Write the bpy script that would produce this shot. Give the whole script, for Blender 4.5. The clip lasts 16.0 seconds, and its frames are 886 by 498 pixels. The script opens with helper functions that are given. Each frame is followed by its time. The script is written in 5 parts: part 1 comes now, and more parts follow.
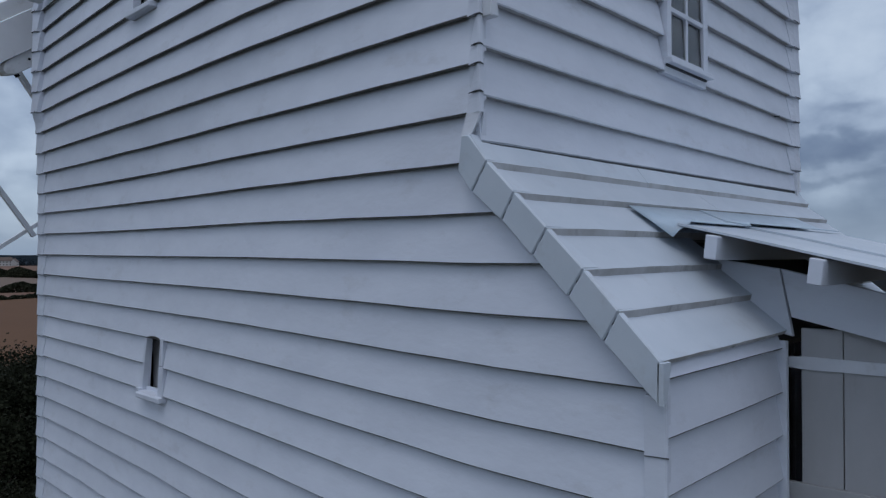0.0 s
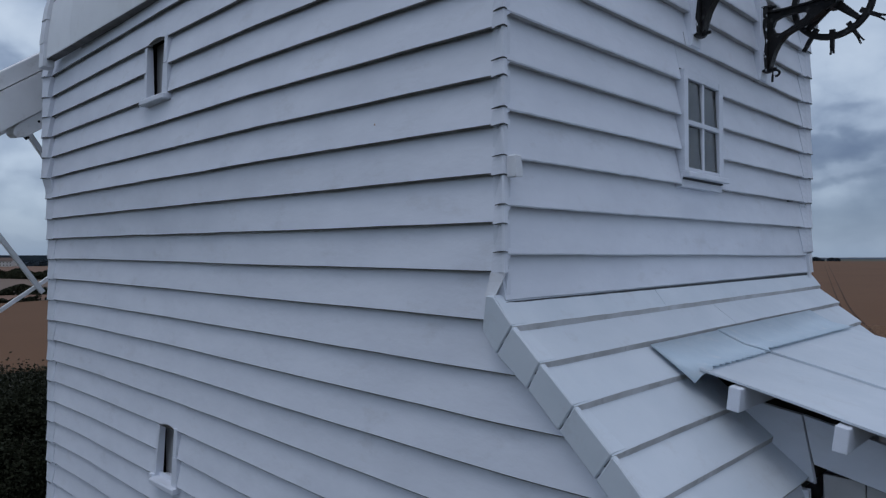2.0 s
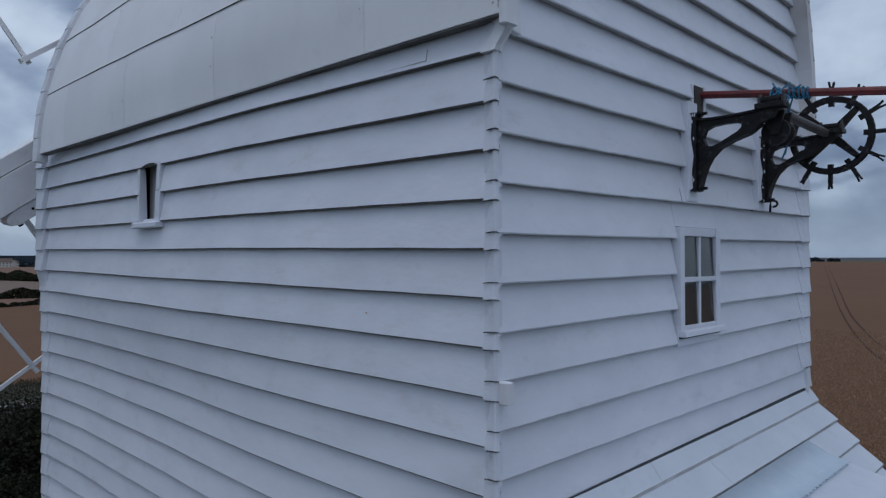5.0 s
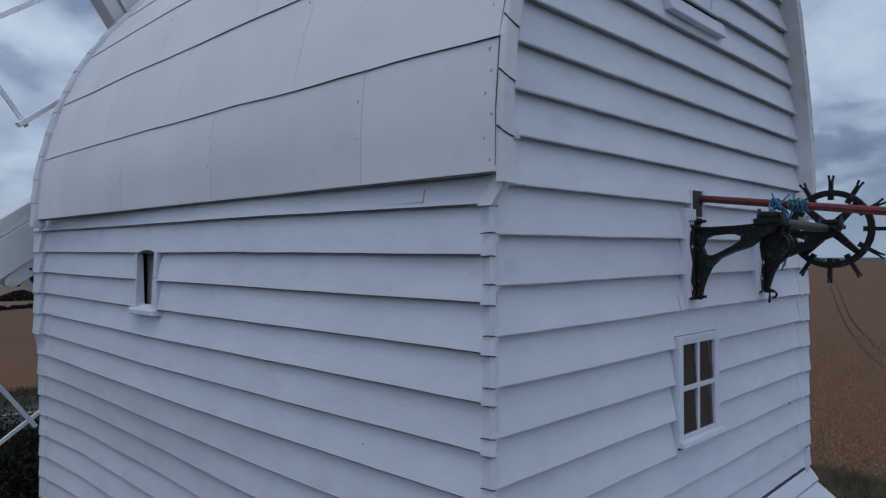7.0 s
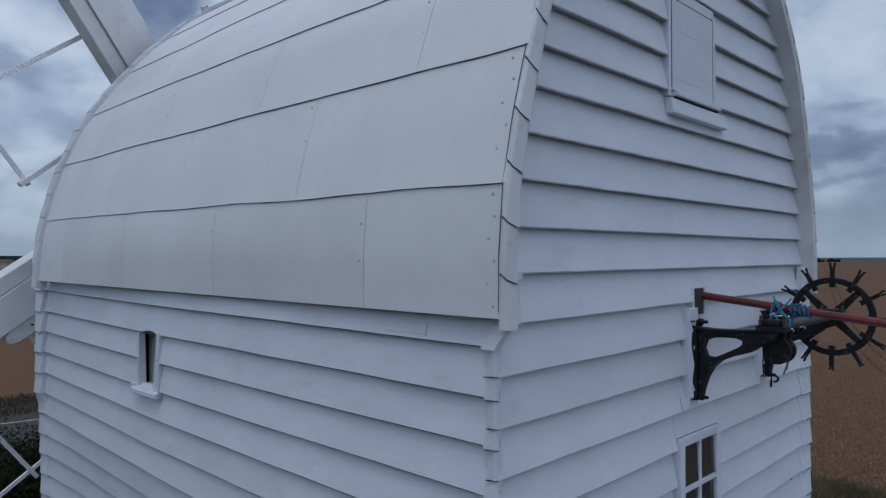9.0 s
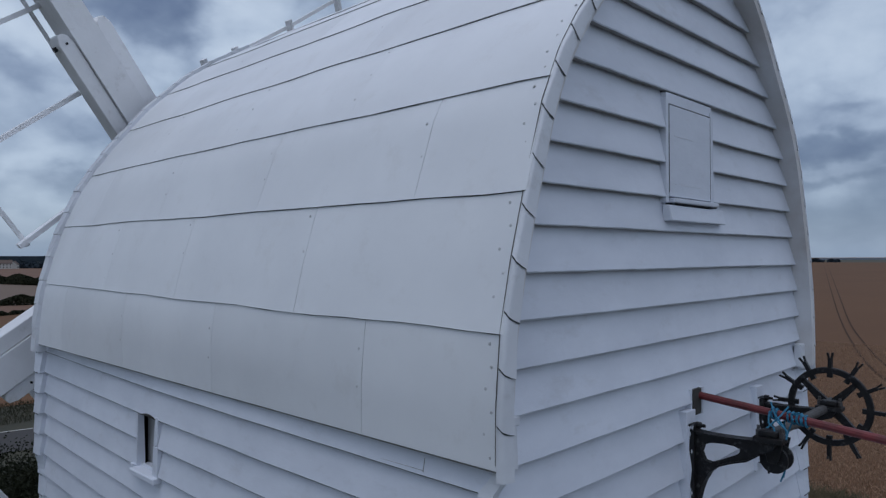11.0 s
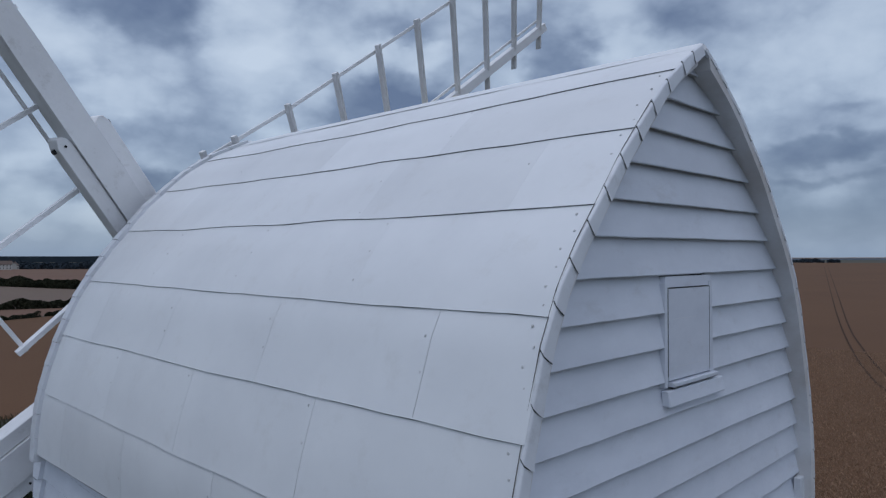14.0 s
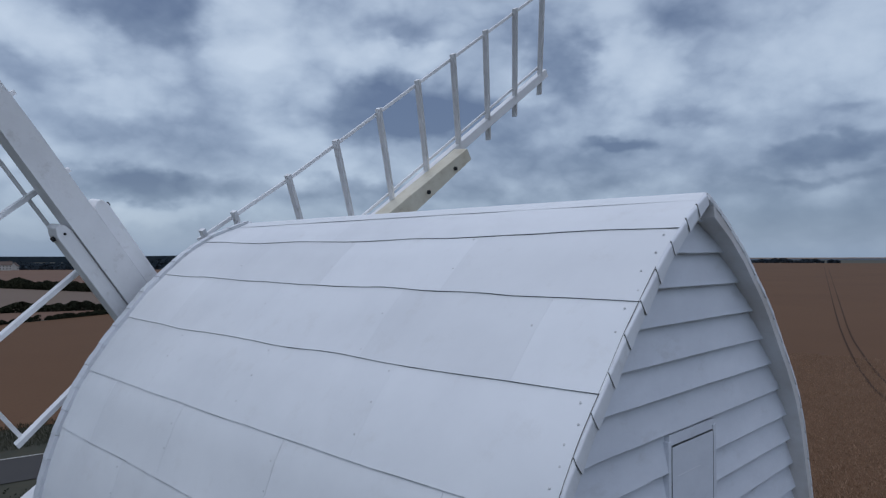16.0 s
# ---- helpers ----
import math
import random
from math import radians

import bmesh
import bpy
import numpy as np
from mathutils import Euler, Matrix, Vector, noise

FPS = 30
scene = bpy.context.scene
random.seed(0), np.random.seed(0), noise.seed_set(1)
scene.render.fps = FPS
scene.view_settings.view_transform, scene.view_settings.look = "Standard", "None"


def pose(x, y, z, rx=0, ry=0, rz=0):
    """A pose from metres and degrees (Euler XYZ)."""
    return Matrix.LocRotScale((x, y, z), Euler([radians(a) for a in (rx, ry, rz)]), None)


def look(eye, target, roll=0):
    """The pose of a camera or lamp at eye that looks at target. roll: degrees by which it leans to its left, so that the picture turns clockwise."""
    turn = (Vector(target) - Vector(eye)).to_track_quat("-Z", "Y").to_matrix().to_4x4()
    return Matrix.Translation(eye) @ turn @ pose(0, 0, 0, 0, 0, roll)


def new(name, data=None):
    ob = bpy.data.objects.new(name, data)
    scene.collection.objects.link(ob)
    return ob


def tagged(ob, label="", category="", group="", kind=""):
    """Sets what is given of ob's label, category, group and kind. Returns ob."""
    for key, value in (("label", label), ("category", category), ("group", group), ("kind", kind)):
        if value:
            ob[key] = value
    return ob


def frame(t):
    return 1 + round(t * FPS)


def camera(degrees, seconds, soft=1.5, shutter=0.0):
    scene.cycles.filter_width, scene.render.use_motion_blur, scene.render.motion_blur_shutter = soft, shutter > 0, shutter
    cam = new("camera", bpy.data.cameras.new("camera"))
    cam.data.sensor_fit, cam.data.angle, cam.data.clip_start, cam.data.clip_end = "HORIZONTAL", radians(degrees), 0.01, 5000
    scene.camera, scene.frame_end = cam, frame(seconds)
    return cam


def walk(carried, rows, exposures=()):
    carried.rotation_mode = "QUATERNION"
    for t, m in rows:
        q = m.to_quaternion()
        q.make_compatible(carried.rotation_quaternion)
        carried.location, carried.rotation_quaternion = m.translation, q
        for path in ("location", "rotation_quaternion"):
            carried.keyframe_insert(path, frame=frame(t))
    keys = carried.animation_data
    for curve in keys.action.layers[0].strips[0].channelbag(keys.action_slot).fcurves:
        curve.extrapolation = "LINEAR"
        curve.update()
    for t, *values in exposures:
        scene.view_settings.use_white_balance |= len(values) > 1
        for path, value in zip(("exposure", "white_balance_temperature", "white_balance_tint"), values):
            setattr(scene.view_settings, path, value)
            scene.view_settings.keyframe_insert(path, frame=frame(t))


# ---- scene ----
cam = camera(64.69, 16.0, soft=1.3)
ZB = 8.3          # height of the mill's datum (a board lip at the corner) over the ground
YAW, PITCH, ROLL = -46.097, 0.747, 0.088
PATH = [
    (0.0, -1.824, -1.580, -0.678), (0.5, -1.843, -1.562, -0.540), (1.0, -1.872, -1.539, -0.398),
    (1.5, -1.887, -1.525, -0.258), (2.0, -1.888, -1.525, -0.122), (2.5, -1.873, -1.532, 0.006),
    (3.0, -1.853, -1.537, 0.135), (3.5, -1.846, -1.537, 0.262), (4.0, -1.848, -1.531, 0.391),
    (6.5, -1.836, -1.529, 1.061), (7.0, -1.832, -1.532, 1.191), (7.5, -1.838, -1.534, 1.317),
    (8.0, -1.842, -1.529, 1.438), (8.5, -1.846, -1.529, 1.559), (9.0, -1.846, -1.532, 1.686),
    (11.5, -1.849, -1.550, 2.327), (12.0, -1.851, -1.549, 2.459), (12.5, -1.857, -1.550, 2.601),
    (13.0, -1.857, -1.552, 2.752), (13.5, -1.851, -1.555, 2.916), (14.0, -1.846, -1.558, 3.089),
    (14.5, -1.840, -1.555, 3.274), (15.0, -1.832, -1.543, 3.465), (15.5, -1.830, -1.541, 3.654),
    (16.0, -1.837, -1.538, 3.845),
]
walk(cam, [(t, pose(x, y, z + ZB, 90 + PITCH, ROLL, YAW)) for t, x, y, z in PATH])

# ---------------------------------------------------------------- sky and sun
OVERHEAD = (0.495, 0.55, 0.705, 1)
# banks of cloud: azimuth, elevation (degrees), breadth, height, amount
BANKS = [(-23.1, 17.8, 0.121, 0.039, -0.17), (-22.5, 5.8, 0.121, 0.021, -0.22), (-30.3, 13.0, 0.057, 0.029, -0.1), (-27.1, 9.1, 0.057, 0.019, -0.06), (-3.9, 11.9, 0.137, 0.037, -0.2),
         (9.2, 15.5, 0.048, 0.077, -0.17), (3.1, 11.0, 0.121, 0.024, -0.1), (-4.3, 17.7, 0.065, 0.024, -0.1), (13.9, 8.3, 0.045, 0.011, -0.15), (19.0, 10.6, 0.057, 0.013, -0.09),
         (29.7, 8.1, 0.069, 0.015, -0.12), (31.1, 10.7, 0.04, 0.011, -0.09), (27.9, 5.9, 0.065, 0.009, -0.08), (17.7, 18.2, 0.073, 0.021, -0.06), (1.7, 5.2, 0.339, 0.019, -0.08),
         (27.2, 2.3, 0.21, 0.036, -0.1), (-8.5, 5.8, 0.097, 0.013, -0.07), (-31.0, 5.4, 0.048, 0.016, -0.06), (-15.5, 16.8, 0.061, 0.089, 0.13), (-29.3, 15.4, 0.057, 0.032, 0.1),
         (-23.7, 11.8, 0.057, 0.04, 0.1), (-2.0, 15.9, 0.057, 0.018, 0.15), (-6.6, 15.6, 0.032, 0.032, 0.08), (-12.0, 10.8, 0.073, 0.04, 0.07), (15.2, 15.1, 0.065, 0.057, 0.1),
         (24.6, 14.3, 0.178, 0.057, 0.05), (20.6, 9.8, 0.24, 0.07, -0.075), (28.3, 5.2, 0.20, 0.06, -0.06), (9.9, 7.1, 0.12, 0.04, -0.07), (-24.1, 3.6, 0.097, 0.015, 0.15), (-31.3, 2.4, 0.048, 0.015, 0.1), (23.8, 8.7, 0.073, 0.024, 0.05),
         (3.1, 19.0, 0.048, 0.032, 0.05)]
world = bpy.data.worlds.new("overcast")
scene.world = world
world.use_nodes = True


def build_sky(strength):
    nt = world.node_tree
    nt.nodes.clear()
    N, L = nt.nodes.new, nt.links.new
    out, bg = N("ShaderNodeOutputWorld"), N("ShaderNodeBackground")
    co = N("ShaderNodeTexCoord")
    sep = N("ShaderNodeSeparateXYZ")
    L(co.outputs["Generated"], sep.inputs[0])

    def mth(op, a, b=None, clamp=False):
        m = N("ShaderNodeMath")
        m.operation, m.use_clamp = op, clamp
        for i, v in enumerate((a, b)):
            if v is None:
                continue
            if isinstance(v, (int, float)):
                m.inputs[i].default_value = v
            else:
                L(v, m.inputs[i])
        return m.outputs[0]

    def mixc(fac, a, b):
        m = N("ShaderNodeMix")
        m.data_type = "RGBA"
        for s, v in ((m.inputs[0], fac), (m.inputs[6], a), (m.inputs[7], b)):
            if isinstance(v, (int, float, tuple)):
                s.default_value = v
            else:
                L(v, s)
        return m.outputs[2]

    def noise_at(vec, scale, detail, rough, offset, warp=0.0):
        mp = N("ShaderNodeMapping")
        mp.inputs["Location"].default_value = offset
        L(vec, mp.inputs[0])
        n = N("ShaderNodeTexNoise")
        n.inputs["Scale"].default_value, n.inputs["Detail"].default_value = scale, detail
        n.inputs["Roughness"].default_value, n.inputs["Distortion"].default_value = rough, warp
        L(mp.outputs[0], n.inputs["Vector"])
        return n.outputs[0]

    sky = N("ShaderNodeTexSky")
    sky.sky_type, sky.sun_disc = "NISHITA", False
    sky.sun_elevation, sky.sun_rotation = radians(52), radians(215)
    # the cloud deck: billows a little flatter than they are wide, over a few large banks of cloud
    zc = mth("MAXIMUM", sep.outputs[2], 0.0)
    flat = N("ShaderNodeMapping")
    flat.inputs["Scale"].default_value = (1.0, 1.0, 1.6)
    L(co.outputs["Generated"], flat.inputs[0])
    big = noise_at(flat.outputs[0], 3.6, 3, 0.45, (3.1, 7.7, 1.3), 0.1)
    fine = noise_at(flat.outputs[0], 5.5, 6, 0.50, (1.7, 2.2, 5.0), 0.15)

    def puffs(scale, detail, offset):
        return mth("ABSOLUTE", mth("SUBTRACT", noise_at(flat.outputs[0], scale, detail, 0.5, offset, 0.0), 0.5))
    mass = mth("ADD", mth("MULTIPLY", big, 0.30), mth("MULTIPLY", fine, 0.40))
    mass = mth("ADD", mass, mth("MULTIPLY", puffs(6.0, 3, (4.4, 0.3, 2.6)), 0.40))
    mass = mth("ADD", mass, 0.07)
    mass = mth("ADD", mass, mth("MULTIPLY", puffs(15.0, 5, (9.1, 3.3, 6.2)), 0.24))

    def bank(azimuth, elevation, across, up, amount, mass):
        """A bank of darker (minus) or brighter cloud; azimuth from the camera's axis to the right."""
        a, e = radians(90 + YAW - azimuth), radians(elevation)
        sub = N("ShaderNodeVectorMath")
        sub.operation = "SUBTRACT"
        sub.inputs[1].default_value = (math.cos(a) * math.cos(e), math.sin(a) * math.cos(e), math.sin(e))
        L(drift, sub.inputs[0])
        mul = N("ShaderNodeVectorMath")
        mul.operation = "MULTIPLY"
        mul.inputs[1].default_value = (1 / across, 1 / across, 1 / up)
        L(sub.outputs[0], mul.inputs[0])
        ln = N("ShaderNodeVectorMath")
        ln.operation = "LENGTH"
        L(mul.outputs[0], ln.inputs[0])
        fall = N("ShaderNodeMapRange")
        fall.interpolation_type = "SMOOTHSTEP"
        fall.inputs["From Min"].default_value, fall.inputs["From Max"].default_value = 1.45, 0.35
        L(ln.outputs["Value"], fall.inputs["Value"])
        return mth("ADD", mass, mth("MULTIPLY", fall.outputs[0], amount))

    # the banks' outlines are torn by the wind, coarsely and finely
    drift = co.outputs["Generated"]
    for scale, reach in ((5.0, 0.11), (14.0, 0.07), (38.0, 0.028)):
        tear = N("ShaderNodeTexNoise")
        tear.inputs["Scale"].default_value, tear.inputs["Detail"].default_value = scale, 3
        L(flat.outputs[0], tear.inputs["Vector"])
        off = N("ShaderNodeVectorMath")
        off.operation = "MULTIPLY_ADD"
        off.inputs[1].default_value = (reach, reach, reach * 0.6)
        off.inputs[2].default_value = (-reach / 2, -reach / 2, -reach * 0.3)
        L(tear.outputs["Color"], off.inputs[0])
        both = N("ShaderNodeVectorMath")
        both.operation = "ADD"
        L(drift, both.inputs[0])
        L(off.outputs[0], both.inputs[1])
        drift = both.outputs[0]
    for b in BANKS:
        mass = bank(*b, mass)
    ramp = N("ShaderNodeValToRGB")
    L(mass, ramp.inputs[0])
    r = ramp.color_ramp
    r.elements[0].position, r.elements[0].color = 0.24, (0.085, 0.120, 0.205, 1)
    r.elements[1].position, r.elements[1].color = 0.66, (0.435, 0.51, 0.615, 1)
    for p, c in ((0.33, (0.135, 0.180, 0.272, 1)), (0.39, (0.190, 0.243, 0.345, 1)), (0.455, (0.258, 0.322, 0.430, 1)), (0.525, (0.340, 0.412, 0.522, 1))):
        e = r.elements.new(p)
        e.color = c
    # haze band at the horizon, brighter cover overhead
    low = mth("SUBTRACT", 1.0, mth("DIVIDE", zc, 0.10), True)
    hazy = mixc(mth("MULTIPLY", mth("POWER", low, 0.9), 0.85), ramp.outputs[0], (0.165, 0.235, 0.35, 1))
    high = mth("MULTIPLY", mth("SUBTRACT", zc, 0.40, True), 2.4, True)
    cover = mixc(high, hazy, OVERHEAD)
    blue = mixc(0.012, cover, sky.outputs[0])
    below = mth("GREATER_THAN", 0.0, sep.outputs[2])
    L(mixc(below, blue, (0.12, 0.10, 0.09, 1)), bg.inputs[0])
    bg.inputs[1].default_value = strength
    L(bg.outputs[0], out.inputs[0])


build_sky(1.25)
sun = new("sun", bpy.data.lights.new("sun", "SUN"))
sun.data.energy, sun.data.angle, sun.data.color = 0.46, radians(30), (0.96, 0.98, 1.0)
sun.matrix_world = look((-17, -2, 56), (0, 0, 0))
scene.view_settings.exposure = -0.11

# ---------------------------------------------------------------- materials


def material(name, base, rough=0.6, metal=0.0, second=None, scale=6.0, amount=0.5, bump=0.15, bump_scale=60.0,
             stretch=(1, 1, 1), vary=0.0, stain=None, stain_scale=2.0, stain_amount=0.0, spec=0.5, gloss_vary=0.1):
    """A surface with blotches at one scale, grain relief at another, stains and a tone that differs from piece to piece."""
    m = bpy.data.materials.new(name)
    m.use_nodes = True
    nt = m.node_tree
    N, L = nt.nodes.new, nt.links.new
    bs = nt.nodes["Principled BSDF"]
    co = N("ShaderNodeTexCoord")
    mp = N("ShaderNodeMapping")
    mp.inputs["Scale"].default_value = stretch
    L(co.outputs["Object"], mp.inputs[0])

    def noise_tex(sc, det, rgh):
        n = N("ShaderNodeTexNoise")
        n.inputs["Scale"].default_value, n.inputs["Detail"].default_value, n.inputs["Roughness"].default_value = sc, det, rgh
        L(mp.outputs[0], n.inputs["Vector"])
        return n

    def ramped(sock, lo, hi):
        r = N("ShaderNodeMapRange")
        r.inputs["From Min"].default_value, r.inputs["From Max"].default_value = lo, hi
        L(sock, r.inputs["Value"])
        return r.outputs[0]

    def mix(fac, a, b):
        x = N("ShaderNodeMix")
        x.data_type = "RGBA"
        for s, v in ((x.inputs[0], fac), (x.inputs[6], a), (x.inputs[7], b)):
            if isinstance(v, (int, float)):
                s.default_value = v
            elif isinstance(v, tuple):
                s.default_value = (*v, 1) if len(v) == 3 else v
            else:
                L(v, s)
        return x.outputs[2]

    n1 = noise_tex(scale, 6, 0.6)
    col = base
    if second:
        f = N("ShaderNodeMath")
        f.operation = "MULTIPLY"
        L(ramped(n1.outputs[0], 0.35, 0.68), f.inputs[0])
        f.inputs[1].default_value = amount
        col = mix(f.outputs[0], base, second)
    if stain:
        n3 = noise_tex(stain_scale, 8, 0.7)
        f = N("ShaderNodeMath")
        f.operation = "MULTIPLY"
        L(ramped(n3.outputs[0], 0.56, 0.75), f.inputs[0])
        f.inputs[1].default_value = stain_amount
        col = mix(f.outputs[0], col, stain)
    if vary:
        oi = N("ShaderNodeObjectInfo")
        hsv = N("ShaderNodeHueSaturation")
        rr = N("ShaderNodeMapRange")
        rr.inputs["To Min"].default_value, rr.inputs["To Max"].default_value = 1 - vary, 1 + vary
        L(oi.outputs["Random"], rr.inputs["Value"])
        L(rr.outputs[0], hsv.inputs["Value"])
        if isinstance(col, tuple):
            hsv.inputs["Color"].default_value = (*col, 1)
        else:
            L(col, hsv.inputs["Color"])
        col = hsv.outputs[0]
    if isinstance(col, tuple):
        bs.inputs["Base Color"].default_value = (*col, 1)
    else:
        L(col, bs.inputs["Base Color"])
    rg = N("ShaderNodeMapRange")
    rg.inputs["To Min"].default_value, rg.inputs["To Max"].default_value = max(0.02, rough - gloss_vary), min(1, rough + gloss_vary)
    L(n1.outputs[0], rg.inputs["Value"])
    L(rg.outputs[0], bs.inputs["Roughness"])
    bs.inputs["Metallic"].default_value = metal
    bs.inputs["Specular IOR Level"].default_value = spec
    if bump:
        n2 = noise_tex(bump_scale, 4, 0.6)
        b = N("ShaderNodeBump")
        b.inputs["Strength"].default_value, b.inputs["Distance"].default_value = bump, 0.01
        L(n2.outputs[0], b.inputs["Height"])
        L(b.outputs[0], bs.inputs["Normal"])
    return m


WHITE = material("white_board_paint", (0.718, 0.75, 0.817), 0.5, second=(0.628, 0.66, 0.727), scale=2.2, amount=0.8, bump=0.16, bump_scale=11,
                 stretch=(1, 1, 2.2), vary=0.035, stain=(0.47, 0.47, 0.48), stain_scale=3.4, stain_amount=0.42, spec=0.35)
ROOF = material("white_roof_sheet", (0.795, 0.812, 0.828), 0.42, second=(0.705, 0.722, 0.743), scale=1.1, amount=0.8, bump=0.10, bump_scale=2.5,
                vary=0.042, stain=(0.60, 0.59, 0.57), stain_scale=5.0, stain_amount=0.3, spec=0.4)
CAP = material("white_flashing", (0.735, 0.755, 0.79), 0.45, second=(0.62, 0.64, 0.68), scale=5, amount=0.7, bump=0.15, bump_scale=20, vary=0.04,
               stain=(0.40, 0.39, 0.38), stain_scale=7, stain_amount=0.5)
NAIL = material("painted_nail_head", (0.62, 0.63, 0.65), 0.6, second=(0.42, 0.41, 0.40), scale=40, amount=0.8, bump=0.2, bump_scale=120, vary=0.2)
GAP = material("dark_joint", (0.05, 0.055, 0.06), 0.9, bump=0)
# lip and eave shade put into one dark colour; thin joints use it too
UNDER = material("underside_shade_and_joint", (0.20, 0.195, 0.19), 0.9, second=(0.09, 0.088, 0.085), scale=9, amount=0.8, bump=0.2, bump_scale=40)
# near-black underside: canopy shade put into its colour, cutting bounce on the door
SOFFIT = material("dark_shaded_soffit", (0.07, 0.066, 0.062), 0.9, second=(0.035, 0.034, 0.033), scale=6, amount=0.8, bump=0.2, bump_scale=30)
STAINED = material("stained_verge_paint", (0.71, 0.71, 0.72), 0.7, second=(0.50, 0.46, 0.43), scale=2.4, amount=0.8, bump=0.2, bump_scale=18, vary=0.04)
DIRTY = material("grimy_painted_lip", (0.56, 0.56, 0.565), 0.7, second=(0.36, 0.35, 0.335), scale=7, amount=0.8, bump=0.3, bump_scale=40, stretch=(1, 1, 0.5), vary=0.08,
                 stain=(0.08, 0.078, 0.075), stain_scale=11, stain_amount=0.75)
PORCH = material("blueish_white_sheet", (0.60, 0.65, 0.70), 0.42, second=(0.515, 0.575, 0.63), scale=3.0, amount=0.8, bump=0.15, bump_scale=9, vary=0.03,
                 stain=(0.40, 0.40, 0.40), stain_scale=5, stain_amount=0.5)
# tail board undersides: grime and the shade below the lip in one colour
GRIME_SHADE = material("board_underside_grime_shade", (0.44, 0.435, 0.43), 0.8, second=(0.28, 0.27, 0.255), scale=6, amount=0.8, bump=0.2, bump_scale=40)
# greyer and darker than the wall paint
DOOR = material("grey_door_paint", (0.45, 0.45, 0.455), 0.65, second=(0.37, 0.37, 0.37), scale=3.0, amount=0.8, bump=0.25, bump_scale=22, stretch=(1, 1, 0.4), vary=0.05,
                stain=(0.28, 0.27, 0.25), stain_scale=6, stain_amount=0.5, spec=0.3)
LEAD = material("grey_lead", (0.54, 0.65, 0.73), 0.42, second=(0.47, 0.58, 0.67), scale=7, amount=0.8, bump=0.25, bump_scale=14, vary=0.03,
                stain=(0.70, 0.73, 0.76), stain_scale=9, stain_amount=0.8)
IRON = material("black_iron", (0.008, 0.0085, 0.01), 0.5, second=(0.022, 0.02, 0.019), scale=18, amount=0.7, bump=0.4, bump_scale=70,
                stain=(0.42, 0.43, 0.44), stain_scale=24, stain_amount=0.22, spec=0.25)
STEEL = material("worn_steel", (0.075, 0.075, 0.078), 0.6, metal=0.2, second=(0.07, 0.06, 0.05), scale=20, amount=0.8, bump=0.3, bump_scale=60)
RED = material("dull_red_paint", (0.18, 0.022, 0.025), 0.55, second=(0.09, 0.02, 0.02), scale=14, amount=0.9, bump=0.3, bump_scale=50)
ROPE = material("blue_rope", (0.020, 0.155, 0.28), 0.8, second=(0.05, 0.27, 0.41), scale=60, amount=0.9, bump=0.8, bump_scale=160)
INSIDE = material("dark_boards_inside", (0.05, 0.045, 0.04), 0.9, second=(0.03, 0.028, 0.025), scale=4, amount=0.6, bump=0.2)
SAIL = material("white_sail_timber", (0.86, 0.86, 0.865), 0.55, second=(0.76, 0.76, 0.765), scale=3, amount=0.7, bump=0.25, bump_scale=16,
                vary=0.04, stain=(0.42, 0.40, 0.36), stain_scale=7, stain_amount=0.45)
CREAM = material("cream_stock_timber", (0.70, 0.66, 0.54), 0.6, second=(0.56, 0.50, 0.38), scale=4, amount=0.7, bump=0.3, bump_scale=18,
                 stain=(0.35, 0.28, 0.18), stain_scale=8, stain_amount=0.5)
CURTAIN = material("dark_blind", (0.012, 0.012, 0.010), 0.9, second=(0.020, 0.018, 0.014), scale=8, amount=0.6, bump=0, stretch=(4, 1, 0.6))
BARK = material("bark", (0.10, 0.075, 0.055), 0.9, second=(0.05, 0.04, 0.03), scale=8, amount=0.8, bump=0.8, bump_scale=20)
LEAF = material("bush_leaf", (0.010, 0.013, 0.007), 0.75, second=(0.022, 0.024, 0.011), scale=1.2, amount=0.8, bump=0, vary=0.1, spec=0.12)
HEDGE = material("far_hedge_leaf", (0.022, 0.026, 0.018), 1.0, second=(0.036, 0.036, 0.022), scale=0.15, amount=0.8, bump=0, spec=0.0, gloss_vary=0)
# leaf colour shifted to blue, distance haze mixed into it
WOOD_FAR = material("hazed_wood_leaf", (0.034, 0.046, 0.058), 1.0, second=(0.048, 0.060, 0.070), scale=0.03, amount=0.8, bump=0, spec=0.0, gloss_vary=0)
GRASS = material("rough_grass", (0.024, 0.025, 0.013), 0.95, second=(0.046, 0.041, 0.022), scale=0.5, amount=0.9, bump=0.8, bump_scale=6)
BLADE = material("grass_blade", (0.070, 0.062, 0.032), 0.8, second=(0.19, 0.15, 0.085), scale=0.7, amount=0.9, bump=0)
BANK = material("dark_bank_grass", (0.022, 0.024, 0.011), 0.9, second=(0.045, 0.040, 0.020), scale=0.7, amount=0.8, bump=0)
CROP = material("ripe_crop", (0.118, 0.064, 0.036), 0.95, second=(0.138, 0.077, 0.044), scale=0.02, amount=0.9, bump=1.0, bump_scale=2.2,
                stain=(0.070, 0.038, 0.025), stain_scale=2.2, stain_amount=0.75, spec=0.1)
CROP_FAR = material("stubble_far", (0.150, 0.112, 0.088), 0.95, second=(0.175, 0.132, 0.104), scale=0.008, amount=0.9, bump=0.4, bump_scale=0.6, spec=0.1)
CROP_MID = material("reddish_stubble", (0.150, 0.090, 0.064), 0.95, second=(0.175, 0.110, 0.08), scale=0.01, amount=0.9, bump=0.4, bump_scale=0.6, spec=0.1)
